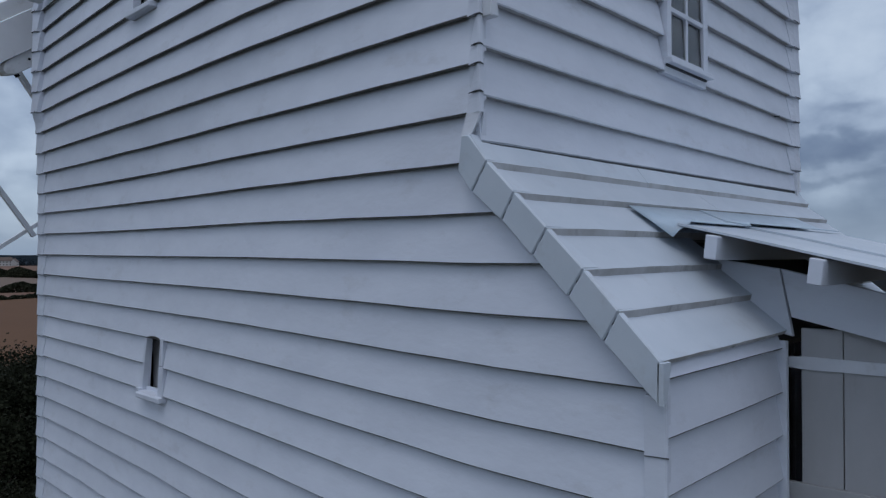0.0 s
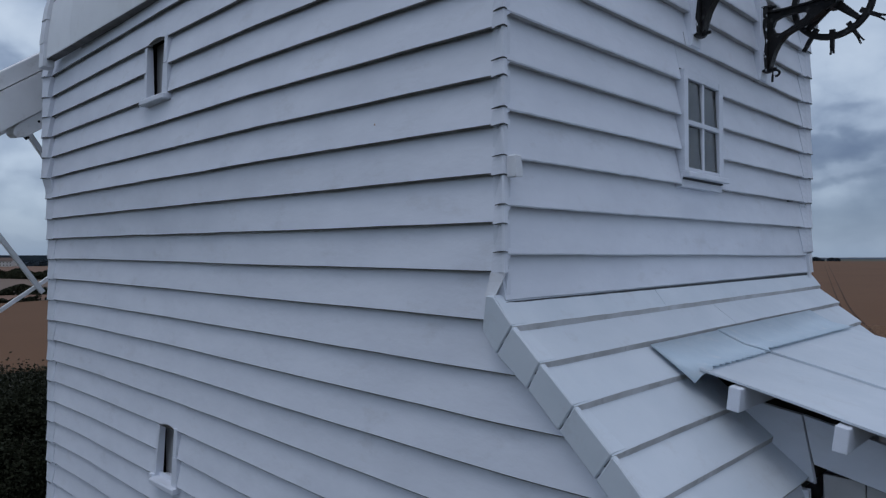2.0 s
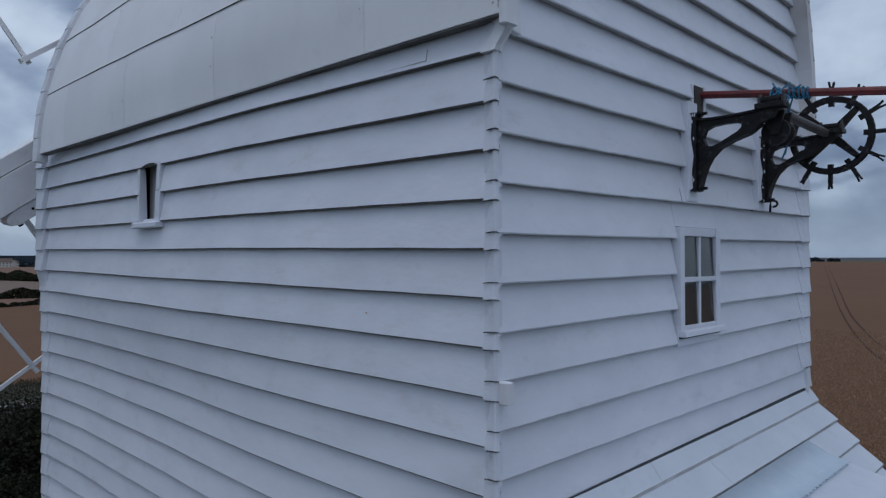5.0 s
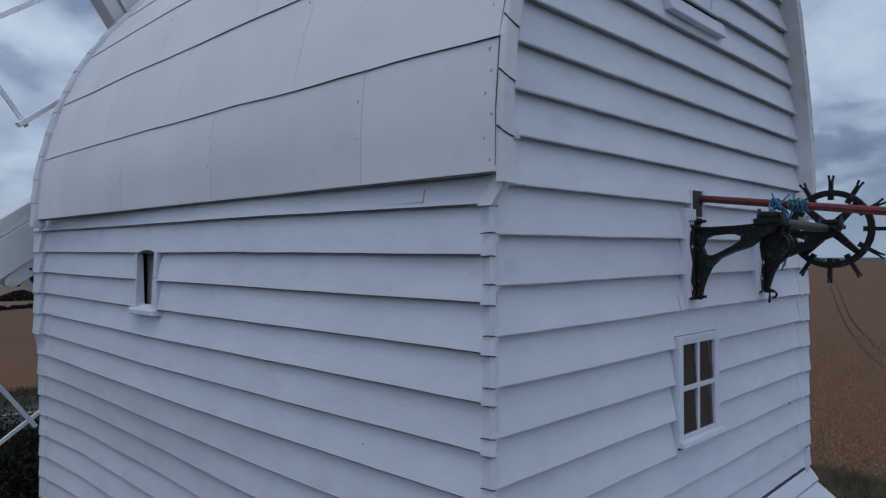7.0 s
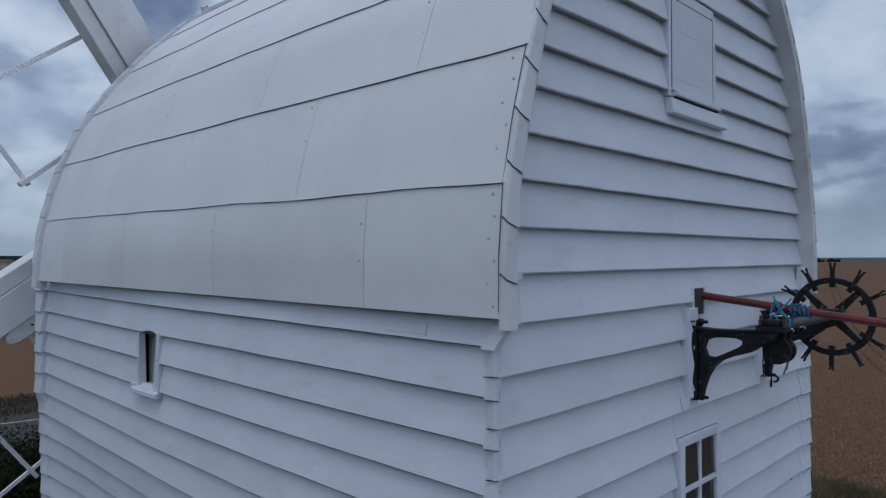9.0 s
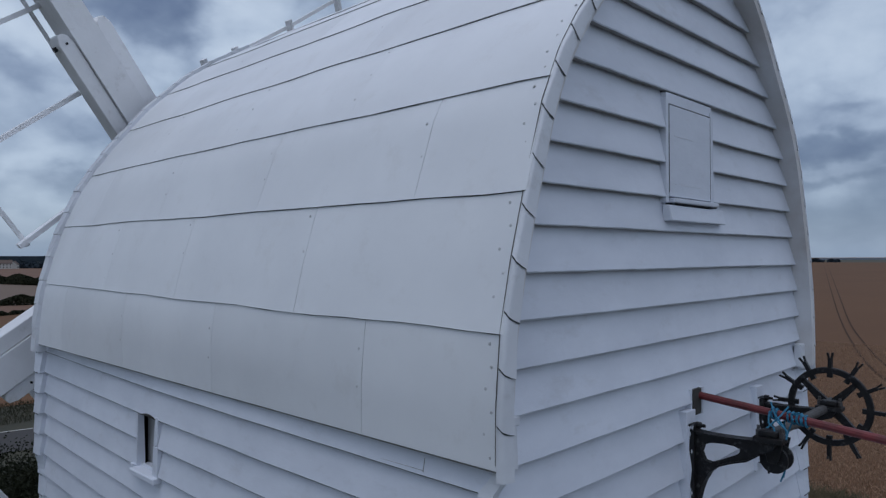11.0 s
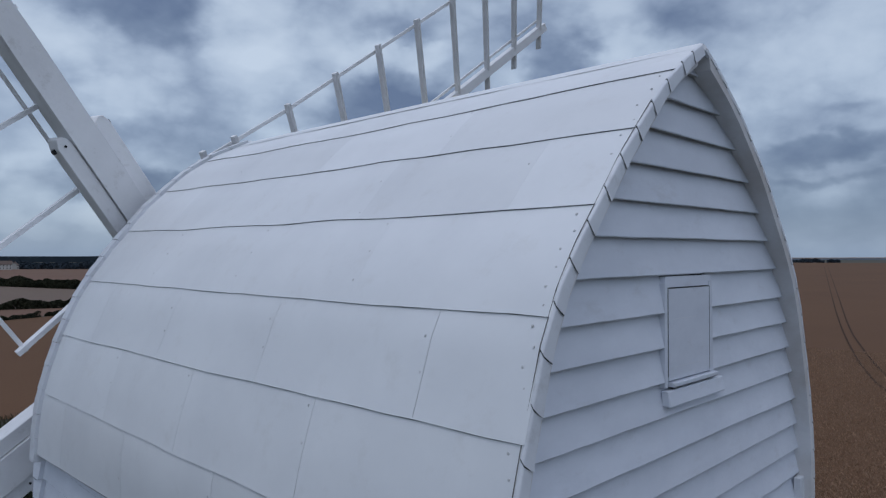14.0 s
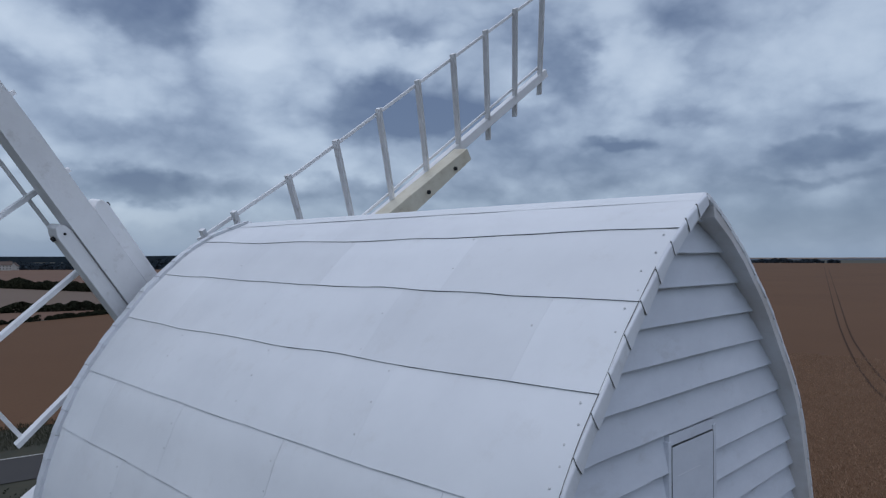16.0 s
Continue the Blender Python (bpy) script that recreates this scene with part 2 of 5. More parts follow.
RUST = material("rust_mark", (0.30, 0.16, 0.05), 0.9, bump=0)
EAR = material("crop_ears", (0.40, 0.25, 0.155), 0.9, second=(0.13, 0.075, 0.044), scale=7.0, amount=1.0, bump=0)
TRACK = material("wheel_track", (0.045, 0.026, 0.017), 0.95, second=(0.07, 0.04, 0.026), scale=0.2, amount=0.8, bump=0.6, bump_scale=3, spec=0.1)
ROAD = material("worn_asphalt", (0.033, 0.030, 0.029), 0.95, second=(0.044, 0.041, 0.039), scale=0.4, amount=0.8, bump=0.4, bump_scale=30)
# aerial haze painted into the far hills' colour
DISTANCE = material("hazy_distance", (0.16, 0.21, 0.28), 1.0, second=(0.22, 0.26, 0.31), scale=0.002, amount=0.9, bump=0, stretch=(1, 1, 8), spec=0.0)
HOUSE_WALL = material("white_house_wall", (0.50, 0.49, 0.46), 0.8, second=(0.40, 0.39, 0.37), scale=0.5, amount=0.6, bump=0.1)
TILE = material("brown_roof_tile", (0.12, 0.085, 0.07), 0.85, second=(0.08, 0.06, 0.05), scale=0.8, amount=0.7, bump=0.3, bump_scale=4)


def glass_material():
    m = bpy.data.materials.new("window_glass")
    m.use_nodes = True
    b = m.node_tree.nodes["Principled BSDF"]
    b.inputs["Base Color"].default_value = (0.9, 0.93, 0.95, 1)
    b.inputs["Roughness"].default_value = 0.03
    b.inputs["Transmission Weight"].default_value = 1.0
    b.inputs["IOR"].default_value = 1.27
    return m


GLASS = glass_material()

# ---------------------------------------------------------------- mesh helpers


def part(name, bm, mat, parent=None, label="", at=(0, 0, ZB), smooth=False, mats=()):
    """Links a bmesh as one mesh object, under a thing or a part; coordinates are the mill's, datum at ZB."""
    me = bpy.data.meshes.new(name)
    bmesh.ops.recalc_face_normals(bm, faces=bm.faces)
    for ed in bm.edges:
        if len(ed.link_faces) == 2 and ed.calc_face_angle() > 0.55:
            ed.smooth = False
    if smooth:
        for f in bm.faces:
            f.smooth = True
    bm.to_mesh(me)
    bm.free()
    for m in (mat, *mats):
        me.materials.append(m)
    ob = new(name, me)
    if parent is None:
        ob.location = at
    else:
        ob.parent = parent
        if parent.type == "EMPTY":
            ob.location = at
    if label:
        ob["label"] = label
    return ob


def raw(name, verts, faces, mat, parent=None, at=(0, 0, 0)):
    me = bpy.data.meshes.new(name)
    me.from_pydata([tuple(v) for v in verts], [], [tuple(f) for f in faces])
    me.materials.append(mat)
    ob = new(name, me)
    ob.location = at
    if parent is not None:
        ob.parent = parent
    return ob


def box(x0, x1, y0, y1, z0, z1, bevel=0.0, bm=None):
    bm2 = bmesh.new()
    bmesh.ops.create_cube(bm2, size=1, matrix=Matrix.LocRotScale(((x0 + x1) / 2, (y0 + y1) / 2, (z0 + z1) / 2), None, (x1 - x0, y1 - y0, z1 - z0)))
    if bevel:
        bmesh.ops.bevel(bm2, geom=bm2.edges[:], offset=bevel, segments=2, affect="EDGES", profile=0.6)
    return join(bm, bm2)


def join(bm, bm2):
    if bm is None:
        return bm2
    me = bpy.data.meshes.new("tmp")
    bm2.to_mesh(me)
    bm2.free()
    bm.from_mesh(me)
    bpy.data.meshes.remove(me)
    return bm


def prism(poly, axis, a, b, bm=None, bevel=0.0):
    """A flat outline pushed out along an axis from a to b. Outline: (y, z) for x, (x, z) for y, (x, y) for z."""
    bm2 = bmesh.new()

    def at(p, d):
        return {"x": (d, p[0], p[1]), "y": (p[0], d, p[1]), "z": (p[0], p[1], d)}[axis]
    lo = [bm2.verts.new(at(p, a)) for p in poly]
    hi = [bm2.verts.new(at(p, b)) for p in poly]
    n = len(poly)
    bm2.faces.new(lo), bm2.faces.new(hi)
    for i in range(n):
        bm2.faces.new((lo[i], lo[(i + 1) % n], hi[(i + 1) % n], hi[i]))
    if bevel:
        bmesh.ops.bevel(bm2, geom=bm2.edges[:], offset=bevel, segments=1, affect="EDGES")
    return join(bm, bm2)


def tube(pts, r, seg=8, bm=None, closed=False):
    """A round bar along points; r may be a list."""
    bm2 = bmesh.new()
    pts = [Vector(p) for p in pts]
    n = len(pts)
    rings = []
    for i, p in enumerate(pts):
        a = pts[(i - 1) % n] if closed or i else p
        b = pts[(i + 1) % n] if closed or i < n - 1 else p
        d = (b - a).normalized()
        up = Vector((0, 0, 1)) if abs(d.z) < 0.9 else Vector((1, 0, 0))
        u = d.cross(up).normalized()
        v = u.cross(d)
        rr = r[i] if isinstance(r, (list, tuple)) else r
        rings.append([bm2.verts.new(p + (u * math.cos(k * math.tau / seg) + v * math.sin(k * math.tau / seg)) * rr) for k in range(seg)])
    for i in range(n if closed else n - 1):
        A, B = rings[i], rings[(i + 1) % n]
        for k in range(seg):
            bm2.faces.new((A[k], A[(k + 1) % seg], B[(k + 1) % seg], B[k]))
    if not closed:
        bm2.faces.new(rings[0][::-1]), bm2.faces.new(rings[-1])
    return join(bm, bm2)


def sweep(rings, bm=None, caps=True):
    """A skin over rings of points, each ring closed."""
    bm2 = bmesh.new()
    vs = [[bm2.verts.new(p) for p in ring] for ring in rings]
    m = len(rings[0])
    for A, B in zip(vs, vs[1:]):
        for k in range(m):
            bm2.faces.new((A[k], A[(k + 1) % m], B[(k + 1) % m], B[k]))
    if caps:
        bm2.faces.new(vs[0][::-1]), bm2.faces.new(vs[-1])
    return join(bm, bm2)


def thing(name, label, category, group="", kind="", at=(0, 0, 0)):
    e = new(name)
    e.location = at
    return tagged(e, label, category, group, kind)



# ---------------------------------------------------------------- the mill's body
W, LEN, BOTTOM = 3.33, 4.84, -3.2          # width of the tail, length of the roof, foot of the body
BREAST = 5.05                              # where the side wall ends at the breast
RIDGE_X, APEX = 1.60, 4.168
PROFILE = [(1.625, 1.445), (1.625, 1.70), (1.605, 1.94), (1.55, 2.19), (1.48, 2.43), (1.37, 2.77), (1.265, 2.98), (1.14, 3.15), (0.985, 3.32),
           (0.80, 3.53), (0.635, 3.69), (0.44, 3.875), (0.20, 4.05), (0.0, APEX)]


def half_width(z):
    """Half the roof's breadth at a height."""
    if z <= PROFILE[0][1]:
        return PROFILE[0][0]
    for (h0, z0), (h1, z1) in zip(PROFILE, PROFILE[1:]):
        if z0 <= z <= z1:
            return h0 + (h1 - h0) * (z - z0) / (z1 - z0)
    return 0.0


def half_at(z, side):
    """The same for one side; the far side bellies out a little more low down."""
    return half_width(z) + (0.09 * max(0.0, min(1.0, (4.15 - z) / 0.55)) if side > 0 else 0.0)


windmill = thing("windmill", "white weatherboarded post mill with curved sheet-metal roof", "windmill")


def board(parent, axis, lo_b, hi_b, lo_t, hi_t, z0, z1, face, sign, thick=0.038, name="board", seed=0, mat=None, sag=0.003, rise=None, dark=(0, 4, 5), bow=None, slot=True, under=None, fine=0.12, ragged=0.0008):
    """One weatherboard. It runs along axis from lo to hi (ends at its bottom lip and at its top), its lip stands at face and its top lies thick further in;
    the lip is undercut, so that a dark slot runs behind it. sign: +1 where the wall's inside lies towards larger values. rise(z, a): the board's lift along its run."""
    rnd = random.Random(seed)
    n = max(3, int(abs(hi_b - lo_b) / fine))
    off, rings = rnd.uniform(0, 50), []
    rise, bow = rise or (lambda z, a: 0.0), bow or (lambda z, a: 0.0)
    for i in range(n + 1):
        t = i / n
        a, b = lo_b + (hi_b - lo_b) * t, lo_t + (hi_t - lo_t) * t
        wob = sag * (noise.noise((off + a * 0.9, 3.0, seed)) + 0.6 * noise.noise((off + a * 3.1, 9.0, seed)))
        wob += ragged * (noise.noise((off + a * 11.0, 5.0, seed)) + 0.7 * noise.noise((off + a * 27.0, 7.0, seed)))
        out = 0.004 * noise.noise((off + a * 1.3, 21.0, seed))
        zz, f, zt = z0 + wob + rise(z0, a), face + sign * (out + bow(z0, a)), z1 + rise(z1, b)
        deep, m = face + sign * (thick + bow(z1, b)), a + (b - a) * min(1.0, 0.06 / (z1 + 0.022 - z0))
        prof = [(a, f + sign * 0.004, zz), (a, f, zz + 0.005), (b, deep - sign * 0.006, zt + 0.022), (b, deep + sign * 0.004, zt + 0.022),
                (m, max(f, deep - 0.03) + 0.034 if sign > 0 else deep - 0.004, zz + 0.05), (a, f + sign * 0.016, zz + 0.035) if slot else (a, deep - sign * 0.001, zz + 0.006), (a, f + sign * 0.013, zz + 0.001)]
        rings.append([((p, q, z) if axis == "x" else (q, p, z)) for p, q, z in prof])
    bm = sweep(rings)
    bm.faces.ensure_lookup_table()
    # faces listed in dark carry the lip's contact shade as a darker colour
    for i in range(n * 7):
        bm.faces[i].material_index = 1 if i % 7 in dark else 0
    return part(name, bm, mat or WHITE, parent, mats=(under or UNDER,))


def slab(axis, lo, hi, z0, z1, d0, d1, holes):
    """A wall panel with rectangular openings (lo, hi, z0, z1)."""
    us = sorted({lo, hi, *[h[0] for h in holes], *[h[1] for h in holes]})
    zs = sorted({z0, z1, *[h[2] for h in holes], *[h[3] for h in holes]})
    bm = bmesh.new()
    cells = {(i, j) for i, (a, b) in enumerate(zip(us, us[1:])) for j, (c, d) in enumerate(zip(zs, zs[1:]))
             if not any(h[0] < (a + b) / 2 < h[1] and h[2] < (c + d) / 2 < h[3] for h in holes)}
    made = {}

    def vert(i, j, d):
        if (i, j, d) not in made:
            q = d1 if d else d0
            made[i, j, d] = bm.verts.new((us[i], q, zs[j]) if axis == "x" else (q, us[i], zs[j]))
        return made[i, j, d]
    for i, j in cells:
        for d in (0, 1):
            bm.faces.new((vert(i, j, d), vert(i + 1, j, d), vert(i + 1, j + 1, d), vert(i, j + 1, d)))
        for (p, q), (e, f), (g, h) in (((i - 1, j), (i, j), (i, j + 1)), ((i + 1, j), (i + 1, j), (i + 1, j + 1)), ((i, j - 1), (i, j), (i + 1, j)), ((i, j + 1), (i, j + 1), (i + 1, j + 1))):
            if (p, q) not in cells:
                bm.faces.new((vert(e, f, 0), vert(g, h, 0), vert(g, h, 1), vert(e, f, 1)))
    return bm


# side wall: two slit windows
SLITS = [(2.60, 2.93, 0.885, 1.232, 0.012), (2.645, 2.965, -1.530, -1.178, 0.075)]          # near and far edge, foot, head, lean of the far edge


RUN = (0.0, 1.6, 2.7, 4.2, 5.05)


def side_rise(z, y):
    """The side boards climb a little towards the breast, the lower ones more."""
    rows = ((0.0, 0.046, 0.052, 0.062, 0.088), (0.0, 0.042, 0.045, 0.055, 0.076), (0.0, 0.028, 0.034, 0.046, 0.062), (0.0, 0.012, 0.025, 0.042, 0.045), (0.0, 0.018, 0.024, 0.037, 0.046))
    return float(np.interp(z, (-2.1, -1.23, -0.87, 0.0, 0.6), [np.interp(y, RUN, r) for r in rows]))


def side_bow(z, y):
    """The old side wall bulges near the tail, turns in towards the breast, and has sunk inwards lower down between its corner posts."""
    k = max(0.0, min(1.0, (0.42 - z) / 0.66))
    k = k * k * (3 - 2 * k)
    return float((1 - k) * np.interp(y, RUN, (0.0, -0.018, -0.004, 0.042, 0.072)) + k * np.interp(y, RUN, (0.0, 0.026, 0.086, 0.118, 0.088)))


side_wall = part("side_wall", slab("y", 0.10, BREAST - 0.10, BOTTOM, 1.62, 0.22, 0.26, [s[:4] for s in SLITS]), INSIDE, windmill, "white weatherboarded side wall with small slit windows")
SIDE_LIPS = [1.374, 1.2, 1.031, 0.859, 0.688, 0.516, 0.344, 0.17, 0.0, -0.172, -0.345, -0.525, -0.70, -0.872, -1.05, -1.23]
while SIDE_LIPS[-1] > BOTTOM + 0.2:
    SIDE_LIPS.append(SIDE_LIPS[-1] - 0.1725)


def porch_y(z):
    """How far the side wall reaches out beside the tail porch at a height."""
    return max(-0.672, min(0.004, 0.085 - (-0.30 - z) / 0.94)) if z < -0.29 else 0.004


def slant(s, z):
    """The far edge of a slit leans towards the near one at its top."""
    return s[1] + s[4] * 0.3 - s[4] * max(-0.1, min(1.1, (z + 0.035 - s[2]) / (s[3] - s[2])))


for i, z in enumerate(SIDE_LIPS):
    top = SIDE_LIPS[i - 1] if i else 1.53
    a0, a1 = porch_y(z), porch_y(top + 0.01)
    mid = side_rise(z, 2.6)
    cuts = [s for s in SLITS if z + mid < s[3] - 0.05 and top + mid > s[2] + 0.06]
    far = BREAST - 0.004
    if cuts:
        s = cuts[0]
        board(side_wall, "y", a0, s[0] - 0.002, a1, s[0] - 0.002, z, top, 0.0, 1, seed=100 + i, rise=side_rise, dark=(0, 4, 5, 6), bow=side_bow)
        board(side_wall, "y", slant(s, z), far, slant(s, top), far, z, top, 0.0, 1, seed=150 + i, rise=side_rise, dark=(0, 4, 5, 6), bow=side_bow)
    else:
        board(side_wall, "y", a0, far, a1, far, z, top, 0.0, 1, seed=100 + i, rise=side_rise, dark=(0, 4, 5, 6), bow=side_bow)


def slit_window(y0, y1, z0, z1, tilt):
    """Unglazed slit: white far reveal, two short cover strips on the near side, a small sill block."""
    dx = side_bow(z1, y0)
    foot, head = y1 + 0.3 * tilt, y1 - 0.7 * tilt
    w = part("slit_window", sweep([[(dx + 0.012, c - 0.010, z), (dx + 0.012, c + 0.024, z), (dx + d, c + 0.024, z), (dx + d, c - 0.010, z)] for z, c, d in ((z0 - 0.01, foot, 0.066), (z1 - 0.010, head, 0.050))]), WHITE, windmill,
             "small unglazed slit window with white lining and sill")
    cut = 0.5 * (z0 + z1) + 0.012
    part("cover_strip", prism([(y0 - 0.004, z0 - 0.005), (y0 + 0.066, z0 - 0.005), (y0 + 0.048, cut - 0.004), (y0 - 0.010, cut - 0.004)], "x", dx - 0.006, dx + 0.045, bevel=0.002), WHITE, w)
    part("cover_strip", prism([(y0 + 0.002, cut), (y0 + 0.052, cut), (y0 + 0.030, z1 + 0.01), (y0 - 0.010, z1 + 0.01)], "x", dx - 0.003, dx + 0.045, bevel=0.002), WHITE, w)
    part("sill", prism([(dx - 0.030, z0 - 0.040), (dx + 0.10, z0 - 0.040), (dx + 0.10, z0 + 0.012), (dx - 0.030, z0 - 0.004)], "y", y0 - 0.006, y1 + 0.014, bevel=0.006), WHITE, w)
    part("sill_end", box(dx - 0.010, dx + 0.03, y1 + 0.0145, y1 + 0.055, z0 - 0.012, z0 + 0.016, 0.004), WHITE, w)
    # backing board added so that the opening reads grey instead of black
    part("shutter", box(dx + 0.100, dx + 0.112, y0 - 0.02, y1 + 0.04, z0 - 0.02, z1 + 0.03), DOOR, w, "grey backing board added inside the slit")
    # rounded notch cut up into the board above
    arch = [(y0 + 0.03, z1 - 0.004)] + [(y0 + 0.03 + (y1 - 0.075 - y0 - 0.03) * k / 6, z1 - 0.004 + 0.016 * math.sin(math.pi * k / 6)) for k in range(1, 6)] + [(y1 - 0.075, z1 - 0.004)]
    part("notch", prism(arch, "x", dx - 0.002, dx + 0.02), INSIDE, w)


for s in SLITS:
    slit_window(*s)

# tail wall
WIN = (1.43, 1.80, 0.325, 0.765)
HATCH = (1.335, 1.80, 2.465, 2.938)
TAIL_LIPS = [-0.266, -0.098, 0.067, 0.238, 0.406, 0.576, 0.749, 0.927, 1.103, 1.28, 1.458, 1.64, 1.806, 1.978, 2.152, 2.332, 2.491, 2.657, 2.823, 3.007,
             3.184, 3.350, 3.525, 3.70, 3.868, 4.03]
bm = slab("x", 0.07, W - 0.05, -0.6, 1.5, 0.05, 0.10, [WIN])
gable = [(RIDGE_X - half_width(z) + 0.07, z) for z in np.linspace(1.5, 4.0, 14)] + [(RIDGE_X, 4.09)]
gable += [(2 * RIDGE_X - x, z) for x, z in gable[-2::-1]]
prism(gable, "y", 0.05, 0.10, bm)
tail_wall = part("tail_wall", bm, INSIDE, windmill, "white weatherboarded tail wall under the curved gable")


def tail_span(z):
    return (0.012, W - 0.004) if z < 1.45 else (RIDGE_X - half_width(z) + 0.038, RIDGE_X + half_at(z, 1) - 0.045)


for i, z in enumerate(TAIL_LIPS):
    top = TAIL_LIPS[i + 1] if i + 1 < len(TAIL_LIPS) else 4.10
    up = (lambda q, x: 0.014 * x - 0.006) if z < -0.2 else (lambda q, x: 0.0005 * x - 0.013 if q < -0.05 else 0.0078 * x - 0.009 if q < 1.6 else 0.0025 * x - 0.0105 if q < 2.4 else 0.0065 * x - 0.011)
    (l0, r0), (l1, r1) = tail_span(z), tail_span(min(top + 0.02, 4.1))
    hole = None
    if z < WIN[3] + 0.04 and top > WIN[2] - 0.06:
        hole = (WIN[0] - 0.05, WIN[1] + 0.06)
    if z < HATCH[3] - 0.03 and top > HATCH[2] + 0.05:
        hole = (HATCH[0] - 0.02, HATCH[1] + 0.03)
    if hole:
        board(tail_wall, "x", l0, hole[0], l1, hole[0], z, top, 0.0, 1, seed=300 + i, rise=up, slot=False, dark=(4, 5, 6), under=GRIME_SHADE, fine=0.035, ragged=0.0022, thick=0.046)
        board(tail_wall, "x", hole[1], r0, hole[1], r1, z, top, 0.0, 1, seed=350 + i, rise=up, slot=False, dark=(4, 5, 6), under=GRIME_SHADE, fine=0.035, ragged=0.0022, thick=0.046)
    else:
        board(tail_wall, "x", l0, r0, l1, r1, z, top, 0.0, 1, seed=300 + i, rise=up, slot=False, dark=(4, 5, 6), under=GRIME_SHADE, fine=0.035, ragged=0.0022, thick=0.046)

# tail window: four panes, a flat board above and one below
x0, x1, z0, z1 = WIN
window = part("window", prism([(0.010, z1 + 0.045), (0.038, 0.95), (0.055, 0.95), (0.055, z1 + 0.045)], "x", x0 - 0.05, x1 + 0.06), WHITE, windmill, "small white four-pane casement window")
part("apron_board", box(x0 - 0.05, x1 + 0.06, 0.0, 0.034, 0.228, z0 - 0.03), WHITE, window)
part("frame", box(x0 - 0.045, x0, -0.014, 0.05, z0 - 0.02, z1 + 0.04, 0.004), WHITE, window)
part("frame", box(x1, x1 + 0.055, -0.014, 0.05, z0 - 0.02, z1 + 0.04, 0.004), WHITE, window)
part("frame", box(x0, x1, -0.012, 0.05, z1, z1 + 0.042, 0.004), WHITE, window)
part("frame", box(x0, x1, -0.012, 0.05, z0 - 0.02, z0, 0.004), WHITE, window)
xm, zm = (x0 + x1) / 2, (z0 + z1) / 2 + 0.005
part("glazing_bar", box(xm - 0.012, xm + 0.012, -0.008, 0.02, z0, z1, 0.003), WHITE, window)
part("glazing_bar", box(x0, x1, -0.011, 0.017, zm - 0.012, zm + 0.012, 0.003), WHITE, window)
for a, b in ((x0, xm - 0.012), (xm + 0.012, x1)):
    for c, d in ((z0, zm - 0.012), (zm + 0.012, z1)):
        p = part("pane", prism([(-0.003, c), (0.001, c), (0.010, d), (0.006, d)], "x", a, b), GLASS, window)
        p.visible_shadow = False
        part("blind", prism([(0.0025, c), (0.0065, c), (0.0155, d), (0.0115, d)], "x", a, b), CURTAIN, window, "very dark blind behind the glass")
part("joint", box(x0 - 0.05, x1 + 0.06, 0.0088, 0.03, z1 + 0.0425, z1 + 0.045), GAP, window)
part("sill", prism([(-0.040, z0 - 0.052), (0.03, z0 - 0.052), (0.03, z0 - 0.014), (-0.036, z0 - 0.024)], "x", x0 - 0.045, x1 + 0.075, bevel=0.004), WHITE, window)
part("joint", box(x0 - 0.04, x1 + 0.05, -0.010, 0.03, z0 - 0.062, z0 - 0.0525), GAP, window)

# gable hatch
x0, x1, z0, z1 = HATCH
hatch = part("hatch", box(x0, x1, -0.004, 0.034, z0 + 0.03, z1, 0.003), WHITE, windmill, "closed white wooden hatch in the gable")
part("jamb", prism([(x0 - 0.035, z0), (x0 - 0.006, z0), (x0 - 0.006, z1 + 0.03), (x0 - 0.035, z1 + 0.03)], "y", -0.002, 0.036, bevel=0.002), WHITE, hatch)
part("jamb", prism([(x1 + 0.006, z0), (x1 + 0.05, z0), (x1 + 0.04, z1 + 0.03), (x1 + 0.006, z1 + 0.03)], "y", -0.002, 0.036, bevel=0.002), WHITE, hatch)
part("joint", box(x0 - 0.004, x1 + 0.004, -0.003, 0.03, z1 + 0.001, z1 + 0.005), GAP, hatch)
part("joint", box(x0 - 0.0055, x0 - 0.002, -0.003, 0.03, z0 + 0.05, z1), GAP, hatch)
part("joint", box(x1 + 0.002, x1 + 0.0055, -0.003, 0.03, z0 + 0.04, z1), GAP, hatch)
part("joint", box(x0 + 0.06, x1 - 0.12, -0.0052, 0.0, 2.555, 2.557), CAP, hatch)
part("joint", box(x0 + 0.02, x1 + 0.06, -0.012, 0.03, z0 - 0.006, z0 - 0.0005), GAP, hatch)
part("head_board", box(x0 - 0.02, x1 + 0.03, 0.004, 0.04, z1 + 0.007, z1 + 0.06), WHITE, hatch)
part("joint", box(x0 + 0.05, x1 - 0.16, -0.0052, 0.0, 2.79, 2.792), CAP, hatch)
part("ledge", box(x0 + 0.01, x1 + 0.06, -0.026, 0.03, z0, z0 + 0.022, 0.005), WHITE, hatch)
part("drip_board", prism([(-0.030, 2.375), (0.02, 2.375), (0.02, 2.452), (-0.016, 2.452)], "x", x0 - 0.035, x1 + 0.14, bevel=0.005), WHITE, hatch)

# far walls, seen by none but closing the body
part("breast_wall", box(0.10, W - 0.02, BREAST - 0.04, BREAST, BOTTOM, 1.50), WHITE, windmill)
part("breast_wall", prism(gable, "y", LEN - 0.66, LEN - 0.61), WHITE, windmill)
part("far_side_wall", box(W - 0.05, W, 0.01, BREAST - 0.01, BOTTOM, 1.50), WHITE, windmill)
